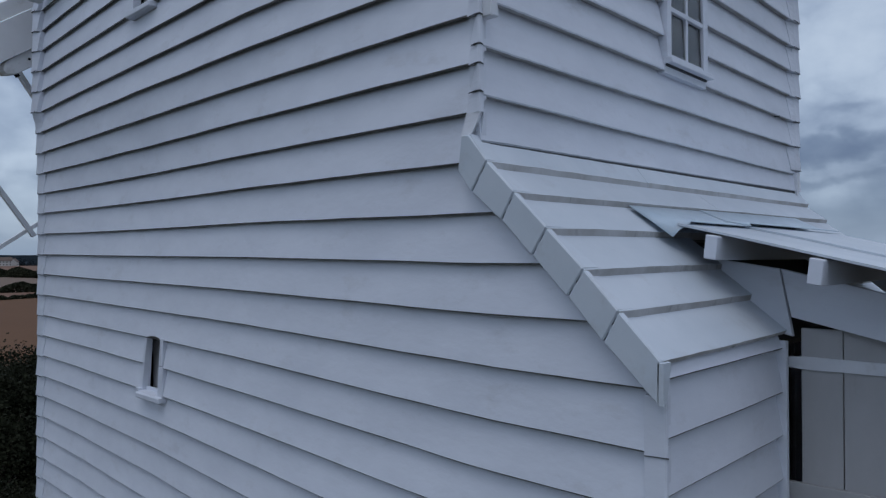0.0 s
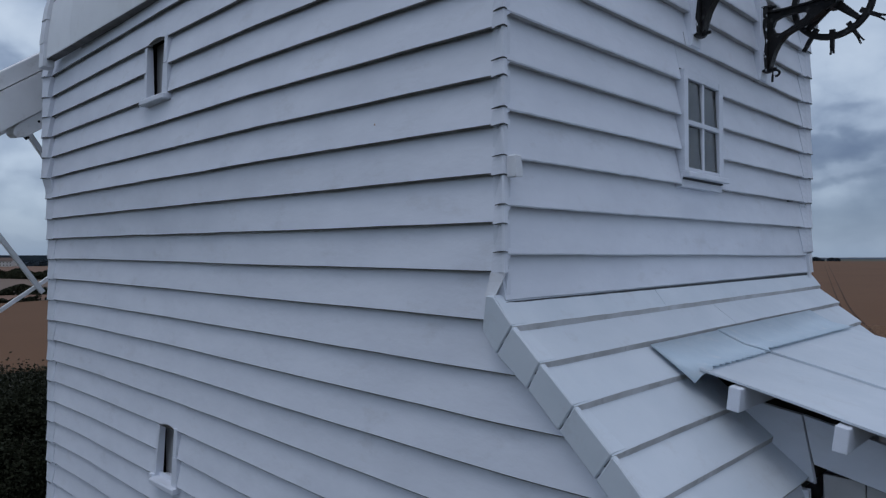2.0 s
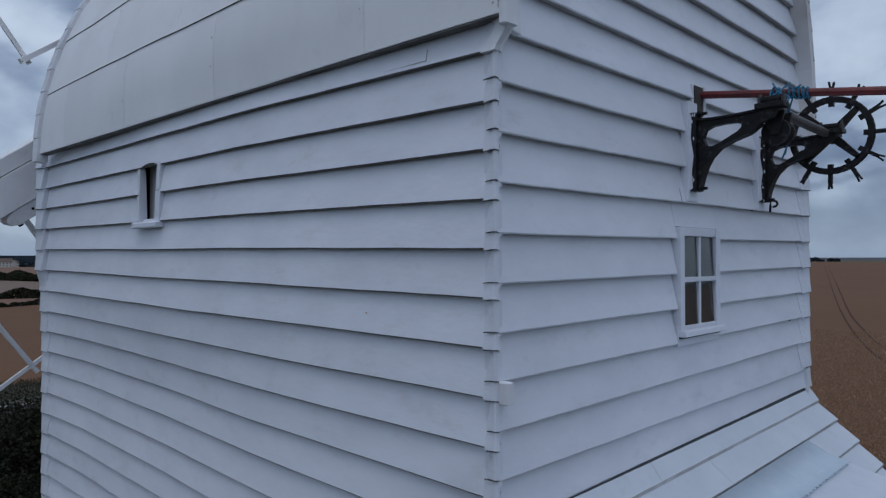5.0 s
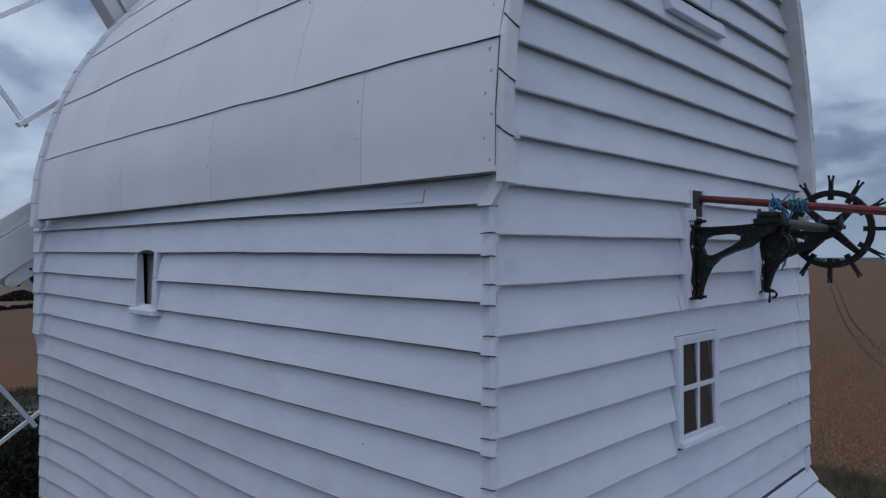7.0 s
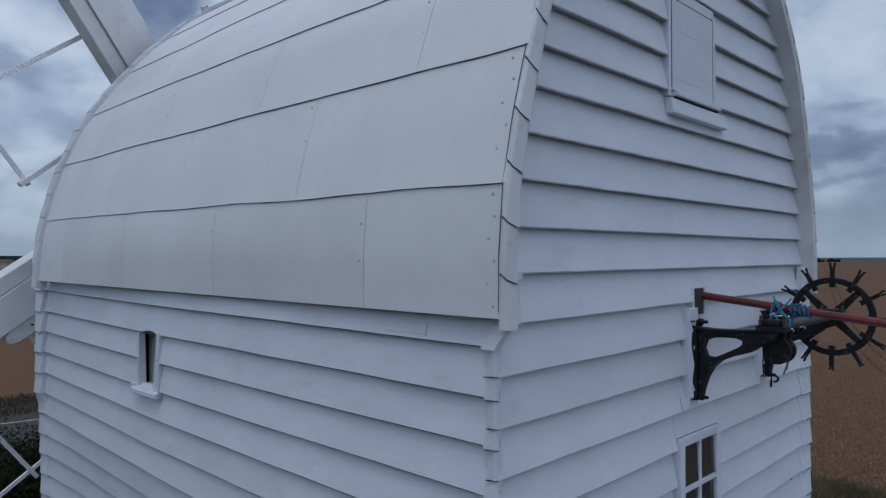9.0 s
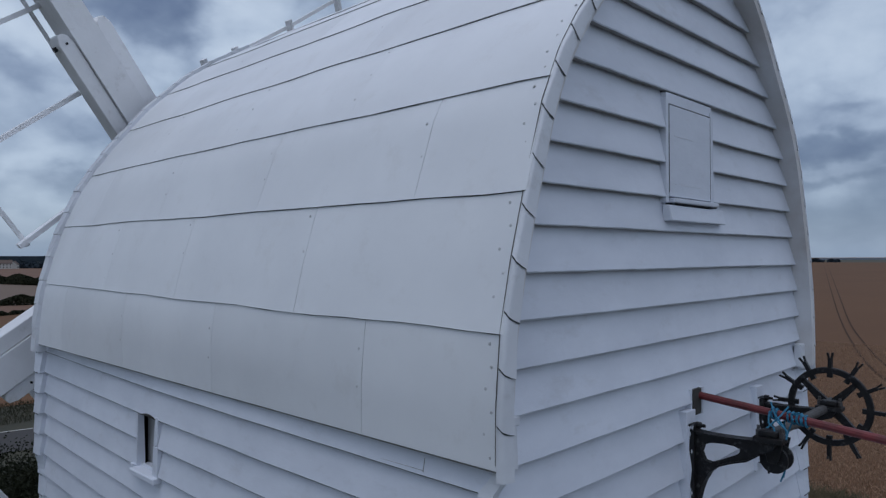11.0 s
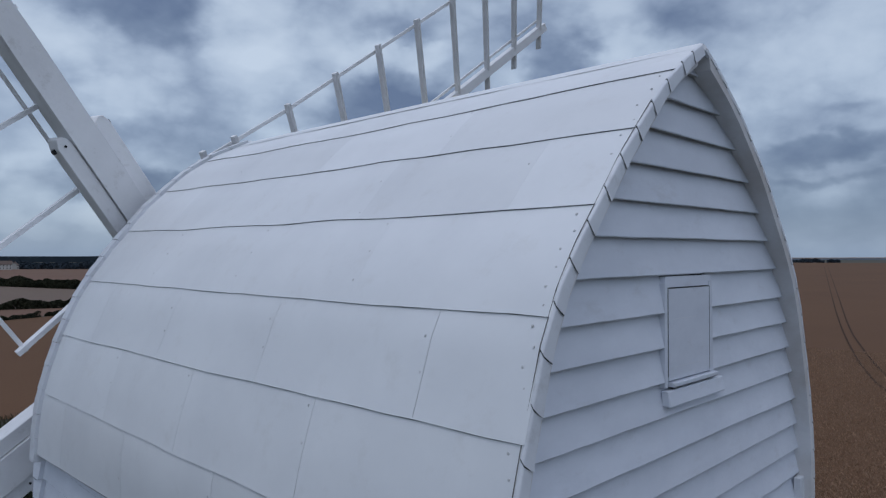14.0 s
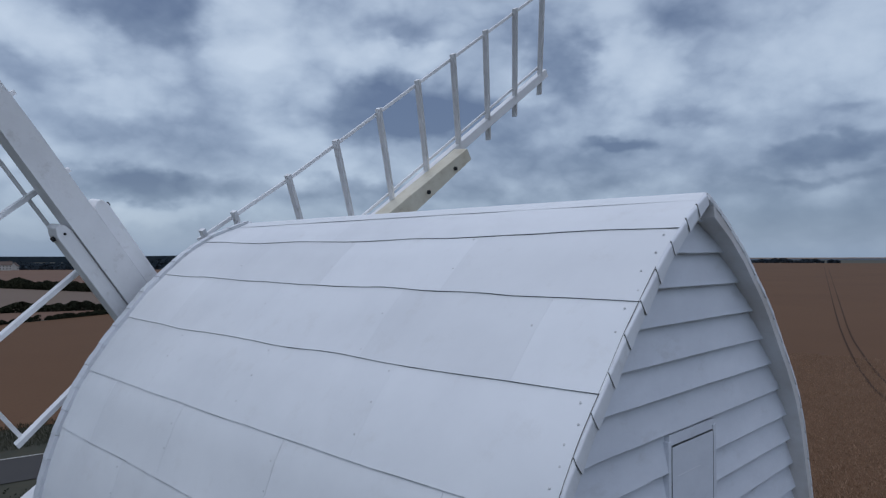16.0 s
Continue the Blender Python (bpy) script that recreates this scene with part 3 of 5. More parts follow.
part("floor_boards", box(0.22, W - 0.06, 0.03, BREAST - 0.05, BOTTOM, BOTTOM + 0.08), INSIDE, windmill)
part("tail_wall_lower", box(0.075, W - 0.03, 0.036, 0.10, BOTTOM, -0.6), INSIDE, windmill)


def lap_depth(z, lips, ceiling, deep=0.032):
    """How far behind its lip plane a boarded wall's face lies at a height; lips run downwards."""
    above = ceiling
    for lip in lips:
        if z >= lip:
            return max(0.0, deep * (z - lip - 0.005) / (above - lip + 0.017))
        above = lip
    return 0.0


def corner_strip(parent, at, sx, sy, lips, low, high, wx, wy, seed, proud=0.003, flare=0.003, dress_x=(), dress_y=()):
    """Folded metal pieces over the board ends at an upright corner, lapped like the boards. at(z) gives the corner; sx, sy point outwards; a piece ends at each lip.
    dress_x, dress_y: lips of the wall that faces x or y, where the inner edge is dressed down on to its sloping boards."""
    rnd = random.Random(seed)
    breaks = sorted({low, high, *[z for z in lips if low + 0.012 < z < high - 0.012]})
    for za, zb in zip(breaks, breaks[1:]):
        ux, uy = wx * rnd.uniform(0.92, 1.08), wy * rnd.uniform(0.92, 1.08)
        tip, rings = rnd.uniform(0.5, 1.3), []
        for k in range(5):
            z = za - 0.002 + (zb - za - 0.002) * k / 4
            x, y = at(z)
            p = proud + flare * tip * (1 - k / 4) ** 1.5
            jag = rnd.uniform(-0.0015, 0.0015) if k == 0 else 0.0
            zin = max(z, za + 0.0005)
            dx = p - 0.003 + lap_depth(zin, dress_x, 1.53) if dress_x else 0.0
            dy = p - 0.003 + lap_depth(zin, dress_y, 4.1, 0.040) if dress_y else 0.0
            rings.append([(x + sx * (p - dx), y - sy * uy, z + jag), (x + sx * (p - 0.35 * dx), y - sy * uy * 0.45, z), (x + sx * p, y + sy * (p - 0.008), z), (x + sx * (p - 0.0025), y + sy * (p - 0.0025), z), (x + sx * (p - 0.008), y + sy * p, z),
                          (x - sx * ux * 0.45, y + sy * (p - 0.35 * dy), z), (x - sx * ux, y + sy * (p - dy), z - jag), (x - sx * ux, y + sy * (p - 0.065), z), (x + sx * (p - 0.065), y + sy * (p - 0.065), z), (x + sx * (p - 0.065), y - sy * uy, z)])
        part("corner_cap", sweep(rings), WHITE, parent)
        if za > low:
            # dark lapped seam between two pieces, arched over the fold
            x, y = at(za)
            p = proud + flare * tip + 0.0006
            ring = [(x + sx * p, y - sy * uy * rnd.uniform(0.6, 1.0), -0.004), (x + sx * p, y - sy * uy * 0.3, -0.0005), (x + sx * p, y + sy * (p - 0.006), 0.0), (x + sx * (p - 0.006), y + sy * p, 0.0),
                    (x - sx * ux * 0.7, y + sy * p, -0.003)]
            inner = [(u - sx * 0.004, v - sy * 0.004, h) for u, v, h in ring[::-1]]
            part("seam", sweep([[(u, v, za + h + d) for u, v, h in ring + inner] for d in (-0.0026, 0.0004)]), GAP, parent)


DOWN = TAIL_LIPS[::-1]
corner_strip(side_wall, lambda z: (0.0, 0.0), -1, -1, [*SIDE_LIPS, *DOWN], -0.170, 1.375, 0.015, 0.052, 500, 0.004, 0.004, SIDE_LIPS)
corner_strip(side_wall, lambda z: (side_bow(z, BREAST) - 0.035 * max(0.0, min(1.0, (z - 0.45) / 0.1)), BREAST), -1, 1, [z + side_rise(z, BREAST) for z in SIDE_LIPS], BOTTOM + 0.1, 1.50, 0.03, 0.105, 540, 0.008, 0.008, [z + side_rise(z, BREAST) for z in SIDE_LIPS])
corner_strip(tail_wall, lambda z: (W + 0.034, 0.0), 1, -1, [z + 0.017 for z in DOWN], -0.22, 1.46, 0.140, 0.06, 560, 0.008, 0.008, (), [z + 0.017 for z in DOWN])
# below, the corner piece leans out to the porch's edge
part("corner_flap", sweep([[(x0, y0, z), (x0 + 0.004, y1, z), (x0 + 0.04, y1 + 0.02, z), (x0 + 0.04, y0 - 0.02, z)] for z, x0, y0, y1 in ((-0.172, -0.008, 0.055, -0.008), (-0.205, -0.011, 0.060, 0.004), (-0.256, -0.022, 0.070, 0.026))]), CAP, side_wall)
part("repair_patch", box(-0.0035, 0.03, 0.335, 0.585, 1.4000, 1.4012), GRIME_SHADE, side_wall)
part("repair_patch", prism([(-0.0040, 1.396), (0.03, 1.396), (0.03, 1.446), (0.0055, 1.446)], "y", 0.333, 0.3344), GRIME_SHADE, side_wall)
part("rust_spot", tube([(0.016, 0.69, 0.433), (0.0050, 0.69, 0.433)], 0.004, 8), RUST, side_wall)
for xx, za, zb in ((3.0, 0.245, 0.40), (1.43, 0.935, 1.0), (2.42, 0.935, 1.03)):
    d0, d1 = lap_depth(za, DOWN, 4.1, 0.040), lap_depth(zb, DOWN, 4.1, 0.040)
    part("board_joint", prism([(d0 - 0.0012, za), (0.05, za), (0.05, zb), (d1 - 0.0012, zb)], "x", xx, xx + 0.002), GAP, tail_wall)
# odd patches of flashing near the corner and the eave
part("flashing_patch", prism([(0.010, 0.156), (0.056, 0.160), (0.044, 0.235), (0.010, 0.235)], "y", -0.045, 0.01, bevel=0.004), CAP, tail_wall)
part("flashing_patch", prism([(0.0, 1.466), (0.128, 1.448), (0.118, 1.605), (0.0, 1.605)], "y", -0.018, 0.012, bevel=0.003), CAP, tail_wall)
part("flashing_patch", prism([(0.05, 1.6075), (0.122, 1.607), (0.122, 1.640), (0.05, 1.646)], "y", -0.03, 0.012, bevel=0.004), CAP, tail_wall)
part("flashing_patch", prism([(W - 0.17, 1.47), (W - 0.02, 1.43), (W + 0.012, 1.47), (W + 0.012, 1.62), (W - 0.17, 1.62)], "y", -0.03, 0.012, bevel=0.004), CAP, tail_wall)
part("flashing_patch", prism([(W - 0.05, -0.30), (W + 0.006, -0.2), (W + 0.006, -0.10), (W - 0.05, -0.10)], "y", -0.02, 0.012, bevel=0.004), CAP, tail_wall)
# the topmost corner piece leans out to meet the roof's edge
part("corner_block", sweep([[(-0.011 + q, y0, z), (-0.011 + q, y1, z), (0.012 + q, y1 - 0.004, z), (0.045, y1 + 0.012, z), (0.045, y0 - 0.012, z)]
                            for z, y0, y1, q in ((1.371, 0.058, -0.008, 0.0), (1.39, 0.050, -0.014, 0.004), (1.425, 0.020, -0.040, 0.008), (1.455, -0.004, -0.066, 0.008), (1.476, -0.012, -0.074, 0.004))]), CAP, side_wall)
# dark plate, painted as the shaded hollow at the eave's end
part("eave_end", box(-0.016, 0.03, -0.060, 0.01, 1.4775, 1.4835), UNDER, side_wall)

# ---------------------------------------------------------------- curved roof of lapped sheets
ROOF_Y0, ROOF_Y1 = -0.066, LEN - 0.02
SEAMS = [1.482, 1.94, 2.43, 2.87, 3.299, 3.658, 3.986, APEX]
JOINTS = [(0.657, 1.887, 3.055, 4.2), (1.158, 2.364, 3.45), (0.5, 1.694, 2.9, 4.1), (1.13, 2.28, 3.5), (0.39, 1.45, 2.7, 3.9), (1.16, 2.3, 3.5), (2.6, 3.8)]


def seam_sag(c, y):
    """The upper seams hang a little between the gables."""
    return -0.012 * math.sin(math.pi * max(0.0, min(1.0, y / LEN))) * (0, 0, 0, 0.4, 1, 1, 2.3, 0)[c]


RISE = [0.027, 0.055, 0.03, 0.03, 0.028, 0.04, 0.005, 0.0]          # how much each seam climbs towards the breast


def rake(z, y):
    """Towards the ridge the breast end of the roof leans back over the mill."""
    back = float(np.interp(z, (3.55, 3.75, 3.95, 4.05, APEX), (0.0, 0.05, 0.13, 0.24, 0.53)))
    return y - back * max(0.0, min(1.0, (y - 3.2) / (LEN - 3.2))) ** 1.5


def inset(z, y):
    """This flank flattens towards the breast and bellies out a little half way."""
    pts = [(1.5, 0.0), (2.0, 0.02), (2.42, 0.03), (2.7, 0.06), (3.03, 0.095), (3.33, 0.07), (3.6, 0.05), (3.9, 0.03), (APEX, 0.0)]
    k = max(0.0, y) / LEN
    belly = 0.022 * math.sin(math.pi * min(1.0, k)) * float(np.interp(z, (1.5, 1.8, 3.2, 3.8), (0, 1, 1, 0)))
    for (a, p), (b, q) in zip(pts, pts[1:]):
        if a <= z <= b:
            return k * (p + (q - p) * (z - a) / (b - a)) - belly
    return 0.0


def skin(z, side, lift, y=0.0):
    """A point of the roof's cross-section at a height, lifted off the skin; side -1 is the camera's."""
    e = 0.02
    h = half_width(z)
    dh = (half_width(min(z + e, APEX)) - half_width(max(z - e, 1.445))) / (min(z + e, APEX) - max(z - e, 1.445))
    n = Vector((1.0, -dh)).normalized()
    return RIDGE_X + side * (half_at(z, side) - (inset(z, y) if side < 0 else 0.0) + n.x * lift), z + n.y * lift


roof_core = []
for z in np.linspace(1.445, 4.155, 22):
    roof_core.append((RIDGE_X - max(0.02, half_width(z) - 0.11), z + 0.03 if z < 1.6 else z - 0.09 * max(0.0, (z - 3.2) / 0.95)))
roof_core += [(2 * RIDGE_X - x, z) for x, z in roof_core[::-1]]
roof = part("roof", prism(roof_core, "y", 0.10, LEN - 0.67), GAP, windmill, "curved roof of lapped white-painted metal sheets")


def roof_sheet(course, y0, y1, side):
    z0, z1 = SEAMS[course], SEAMS[course + 1]
    lap = 0.022 if course < 6 else 0.0
    zs = [z0 + (z1 + lap - z0) * k / 7 for k in range(8)]
    zs = [min(z, APEX) for z in zs]
    ny = max(3, int((y1 - y0) / 0.16))
    bm = bmesh.new()
    outer, inner = [], []
    for j in range(ny + 1):
        y = y0 + (y1 - y0) * j / ny
        ro, ri = [], []
        for k, z in enumerate(zs):
            z = min(APEX, z + (RISE[course] + (RISE[course + 1] - RISE[course]) * k / 7) * max(y, 0) / LEN + seam_sag(course, y) * (1 - k / 7) + seam_sag(course + 1, y) * k / 7)
            lift = 0.0065 * (1 - k / 7) + 0.0015
            buckle = 0.004 * noise.noise((y * 1.6, z * 2.2, side * 3 + 1)) + 0.002 * noise.noise((y * 4, z * 5, 7.7))
            zz = z + (0.011 * noise.noise((y * 1.5, course * 7.3, 2.0)) + 0.004 * noise.noise((y * 4.5, course * 3.3, 8.0)) if k == 0 and course else 0.0)
            px, pz = skin(zz, side, lift + buckle + (0.003 if k == 0 else 0) * abs(noise.noise((y * 2.2, course, 5))), y)
            qx, qz = skin(zz, side, lift + buckle - 0.002, y)
            ro.append(bm.verts.new((px, rake(z, y), pz)))
            ri.append(bm.verts.new((qx, rake(z, y), qz)))
        outer.append(ro), inner.append(ri)
    m = len(zs)
    for j in range(ny):
        for k in range(m - 1):
            bm.faces.new((outer[j][k], outer[j + 1][k], outer[j + 1][k + 1], outer[j][k + 1])).smooth = True
            bm.faces.new((inner[j][k], inner[j][k + 1], inner[j + 1][k + 1], inner[j + 1][k])).smooth = True
        bm.faces.new((outer[j][0], inner[j][0], inner[j + 1][0], outer[j + 1][0]))
    for j in (0, ny):
        for k in range(m - 1):
            bm.faces.new((outer[j][k], outer[j][k + 1], inner[j][k + 1], inner[j][k]))
    part("roof_sheet", bm, ROOF, roof)


for side in (-1, 1):
    for c in range(7):
        ys = [ROOF_Y0, *JOINTS[c], ROOF_Y1]
        for k, (a, b) in enumerate(zip(ys, ys[1:])):
            gap = 0.0013 if c < 3 else 0.0004
            roof_sheet(c, a + (gap if k else 0), b - gap, side)


def lap_joint(course, side):
    """The dark open lap under a course's lower edge."""
    rings = []
    z = SEAMS[course]
    for j in range(41):
        y = ROOF_Y0 + (ROOF_Y1 - ROOF_Y0) * j / 40
        zz = z + RISE[course] * max(y, 0) / LEN + seam_sag(course, y) + 0.011 * noise.noise((y * 1.5, course * 7.3, 2.0)) + 0.004 * noise.noise((y * 4.5, course * 3.3, 8.0))
        wd = (0.0020 if course < 3 else 0.0006) + 0.002 * noise.noise((y * 3, course, 6.0))
        sec = [skin(zz - wd, side, 0.0026, y), skin(zz - wd, side, 0.0046, y), skin(zz + 0.004, side, 0.0056, y), skin(zz + 0.004, side, 0.0026, y)]
        rings.append([(x, rake(zz, y), q) for x, q in sec])
    part("lap_joint", sweep(rings), GAP, roof)


for side in (-1, 1):
    for c in range(1, 7):
        lap_joint(c, side)
# dark strip along each eave, its underside shade given by colour
for side in (-1, 1):
    rings = []
    for j in range(31):
        y = ROOF_Y0 + (ROOF_Y1 - ROOF_Y0) * j / 30
        z = SEAMS[0] + RISE[0] * max(y, 0) / LEN - 0.001
        xo, xi = RIDGE_X + side * (half_at(1.48, side) + 0.004), RIDGE_X + side * (half_at(1.48, side) - 0.06)
        rings.append([(xo, y, z - 0.006), (xo, y, z), (xi, y, z), (xi, y, z - 0.006)])
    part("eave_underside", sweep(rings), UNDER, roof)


def rivet(y, z, side):
    px, pz = skin(z, side, 0.010, y)
    qx, qz = skin(z, side, 0.018, y)
    d = Vector((qx - px, 0, qz - pz)).normalized()
    u = Vector((0, 1, 0))
    v = d.cross(u)
    c = Vector((px, y, pz))
    rings = [[tuple(c + (u * math.cos(a) + v * math.sin(a)) * r + d * h) for a in [k * math.tau / 7 for k in range(7)]] for r, h in ((0.0062, -0.006), (0.0055, -0.0036), (0.0030, -0.0028))]
    return sweep(rings)


for c in range(6):
    zs = np.linspace(SEAMS[c] + 0.04, SEAMS[c + 1] - 0.035, 6 if c < 4 else 4)
    for i, z in enumerate(zs):
        part("nail_head", rivet(-0.018 + 0.022 * (i % 2) + 0.006 * math.sin(i * 2.2 + c), z, -1), NAIL, roof)
    for y in JOINTS[c][:3]:
        for i, z in enumerate(zs[c % 2::2]):
            part("nail_head", rivet(y + 0.028 + 0.01 * math.sin(i * 3.1 + c), z, -1), NAIL, roof)

# verge caps: lead strips dressed over the roof's edge, tail and breast
CAP_SEG = 17


def verge_point(t, side):
    """t runs 0..1 up the cross-section by length."""
    pts = [Vector(p) for p in PROFILE]
    lens = [0.0]
    for a, b in zip(pts, pts[1:]):
        lens.append(lens[-1] + (b - a).length)
    d = t * lens[-1]
    for i in range(len(pts) - 1):
        if lens[i] <= d <= lens[i + 1] + 1e-9:
            f = (d - lens[i]) / (lens[i + 1] - lens[i])
            p = pts[i].lerp(pts[i + 1], f)
            tan = (pts[min(i + 2, len(pts) - 1)] - pts[max(i - 1, 0)]).normalized()
            break
    n = Vector((tan.y, -tan.x))
    return p, n


def cap_ring(t, side, sec, skew, ya, yb):
    """The section (y, height over the skin) laid at t of the cross-section's length."""
    ring = []
    for y, o in sec:
        p, n = verge_point(max(0.0, min(1.0, t - skew * ((y - ya) / (yb - ya)) ** 2)), side)
        wide = half_at(p.y, side) - half_width(p.y) - (inset(p.y, ya) if side < 0 else 0.0)
        ring.append((RIDGE_X + side * (p.x + wide + n.x * o), rake(p.y, y), p.y + n.y * o))
    return ring


def verge_cap(t0, t1, side, ya, yb, depth, seed, thick, skew=0.0, nick=False):
    """A strip of lead rolled over the edge; its lower end laps proud over the next, with a dark nick under it."""
    rnd = random.Random(seed)
    s = 1 if yb > ya else -1
    r = min(0.018, 0.45 * abs(yb - ya))

    def section(g):
        top = 0.007 + g + thick
        roll = [(yb - s * r + s * r * math.sin(a), top - r + r * math.cos(a)) for a in (0.0, 0.4, 0.8, 1.2, 1.57)]
        return [(ya, 0.004), (ya + s * 0.004, top - 0.002), *roll, (yb + s * g, -0.5 * depth), (yb + s * g * 1.5, -depth), (yb - s * 0.012, -depth - 0.004), (ya, -depth)]
    rings = []
    for k in range(6):
        g = 0.0045 * (1 - k / 5) ** 1.5 + 0.0008 * rnd.uniform(-1, 1)
        rings.append(cap_ring(t0 + (t1 - t0) * k / 5, side, section(g), skew, ya, yb))
    part("verge_cap", sweep(rings), CAP, roof, smooth=True)
    if nick:
        part("nick", sweep([cap_ring(t0 - d, side, section(0.0030), skew, ya, yb) for d in (0.0021, 0.0002)]), GAP, roof)


for side in (-1, 1):
    marks = [k * (1 - 0.022) / CAP_SEG for k in range(CAP_SEG)] + [0.962, 1.0]
    for k, (t0, t1) in enumerate(zip(marks, marks[1:])):
        verge_cap(t0, t1 - 0.0012, side, -0.043 - 0.012 * min(1.0, k / 6), -0.076, 0.050 if side < 0 else 0.024, 700 + k, 0.0, 0.007, k > 0)
        verge_cap(t0, t1 - 0.0012, side, LEN - 0.10, LEN + 0.02, 0.05, 760 + k, 0.026)
for side in (-1, 1):
    rings = []
    for z in np.linspace(1.50, 3.80, 48):
        ye = -0.0428 - 0.012 * max(0.0, min(1.0, (z - 1.5) / 1.35))
        rings.append([(*q[:1], y, q[1]) for y, q in ((ye, skin(z, side, 0.004)), (ye, skin(z, side, 0.0090)), (ye + 0.0009, skin(z, side, 0.0090)), (ye + 0.0009, skin(z, side, 0.004)))])
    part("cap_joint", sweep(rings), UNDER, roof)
soffit = [(RIDGE_X - half_width(z) + 0.012, z) for z in np.linspace(1.50, 4.135, 24)]
soffit_in = [(RIDGE_X - half_width(z) + 0.072 if z < 4 else RIDGE_X - half_width(z) + 0.10, z - 0.03) for z in np.linspace(1.50, 4.08, 24)]
for side in (-1, 1):
    o = [(x if side < 0 else 2 * RIDGE_X - x + half_at(z, 1) - half_width(z), z) for x, z in soffit]
    n_ = [(x if side < 0 else 2 * RIDGE_X - x + half_at(z, 1) - half_width(z), z) for x, z in soffit_in]
    bm = bmesh.new()
    for (a, b, c, d) in zip(o, o[1:], n_[1:], n_):
        prism([a, b, c, d], "y", -0.060 if side < 0 else -0.0758, 0.03, bm)
    bmesh.ops.remove_doubles(bm, verts=bm.verts[:], dist=0.0005)
    part("verge_soffit", bm, STAINED, roof)
cover = [(-0.07, -0.037), (-0.03, -0.010), (-0.010, 0.004), (0.0, 0.006), (0.010, 0.004), (0.03, -0.010), (0.07, -0.037), (0.0, -0.02)]
part("ridge_cover", sweep([[(RIDGE_X + dx, y, APEX + rise + dz) for dx, dz in cover] for y, rise in ((ROOF_Y0 + 0.01, 0.0), (1.5, 0.003), (3.0, 0.003), (LEN - 0.51, 0.0))]), ROOF, roof, smooth=True)

# ---------------------------------------------------------------- tail porch
PW = W + 0.02
porch = part("porch", slab("x", 0.03, 0.955, BOTTOM + 0.4, -1.0, -0.645, -0.60, []), INSIDE, windmill, "white boarded tail porch with stepped sloping roof and canopy")
FRONT_LIPS = [-1.02, -1.185, -1.345]
while FRONT_LIPS[-1] > BOTTOM + 0.3:
    FRONT_LIPS.append(FRONT_LIPS[-1] - 0.163)
for i, z in enumerate(FRONT_LIPS):
    top = FRONT_LIPS[i - 1] if i else -0.975
    board(porch, "x", 0.006, 0.955, 0.006, 0.955, z, top, -0.678, 1, seed=400 + i)
    board(porch, "x", 2.05, PW - 0.02, 2.05, PW - 0.02, z, top, -0.678, 1, seed=470 + i)
part("jamb", box(0.945, 0.972, -0.69, -0.59, BOTTOM + 0.4, -0.99, 0.003), WHITE, porch)
part("jamb", box(2.02, 2.06, -0.69, -0.59, BOTTOM + 0.4, -0.99, 0.003), WHITE, porch)
part("side_lining", box(0.07, 0.10, -0.60, 0.02, BOTTOM + 0.4, -1.0), INSIDE, porch)
part("side_lining", box(PW - 0.06, PW - 0.02, -0.67, 0.02, BOTTOM + 0.4, -0.95), WHITE, porch)
part("landing", box(0.03, PW - 0.03, -0.67, 0.04, BOTTOM + 0.32, BOTTOM + 0.4), INSIDE, porch)
LIPS = [(0.053, -0.262), (-0.06, -0.348), (-0.175, -0.46), (-0.303, -0.581), (-0.436, -0.709), (-0.552, -0.829), (-0.68, -0.961)]
FEET = [(0.075, -0.37), (0.009, -0.451), (-0.122, -0.553), (-0.246, -0.669), (-0.379, -0.795), (-0.501, -0.922), (-0.68, -1.088)]
part("roof_lining", prism([(0.036, -0.36), (-0.655, -1.0), (-0.62, -1.03), (0.036, -0.42)], "x", 0.03, PW - 0.03), INSIDE, porch)


def course(i, x0, x1):
    """One stepped roof board: sloped face, upright lip."""
    (ya, za), (yb, zb) = LIPS[i], LIPS[i + 1]
    if i:
        za -= 0.036
    else:
        ya, za = -0.010, -0.278
    rings = []
    drop = 0.038 if i < 5 else 0.018
    n = max(2, int((x1 - x0) / 0.06))
    for k in range(n + 1):
        x = x0 + (x1 - x0) * k / n
        w = 0.003 * noise.noise((x * 1.7, i * 4.1, 3.0)) + 0.0022 * noise.noise((x * 9.0, i * 4.1, 6.0)) + 0.0115 * max(x, 0)
        u = 0.0115 * max(x, 0)
        rings.append([(x, ya + 0.03, za + 0.028 + u), (x, yb + 0.004, zb + w), (x, yb, zb - 0.004 + w), (x, yb + 0.010, zb - drop + w), (x, yb + 0.040, zb - drop + 0.004 + u), (x, ya + 0.05, za - 0.02 + u)])
    bm = sweep(rings)
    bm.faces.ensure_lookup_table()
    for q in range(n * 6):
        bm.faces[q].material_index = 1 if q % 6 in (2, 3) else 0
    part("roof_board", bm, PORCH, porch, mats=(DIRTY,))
    if i < 5:
        # dark joint at the foot of the lip, its shadow gap painted in
        rings = []
        for k in range(n + 1):
            x = x0 + (x1 - x0) * k / n
            z = zb - drop + 0.0115 * max(x, 0) + 0.0022 * noise.noise((x * 6.0, i * 2.7, 1.0))
            rings.append([(x, yb + 0.0060, z - 0.006), (x, yb + 0.0075, z + 0.0045), (x, yb + 0.03, z + 0.0045), (x, yb + 0.03, z - 0.006)])
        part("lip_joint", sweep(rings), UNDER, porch)


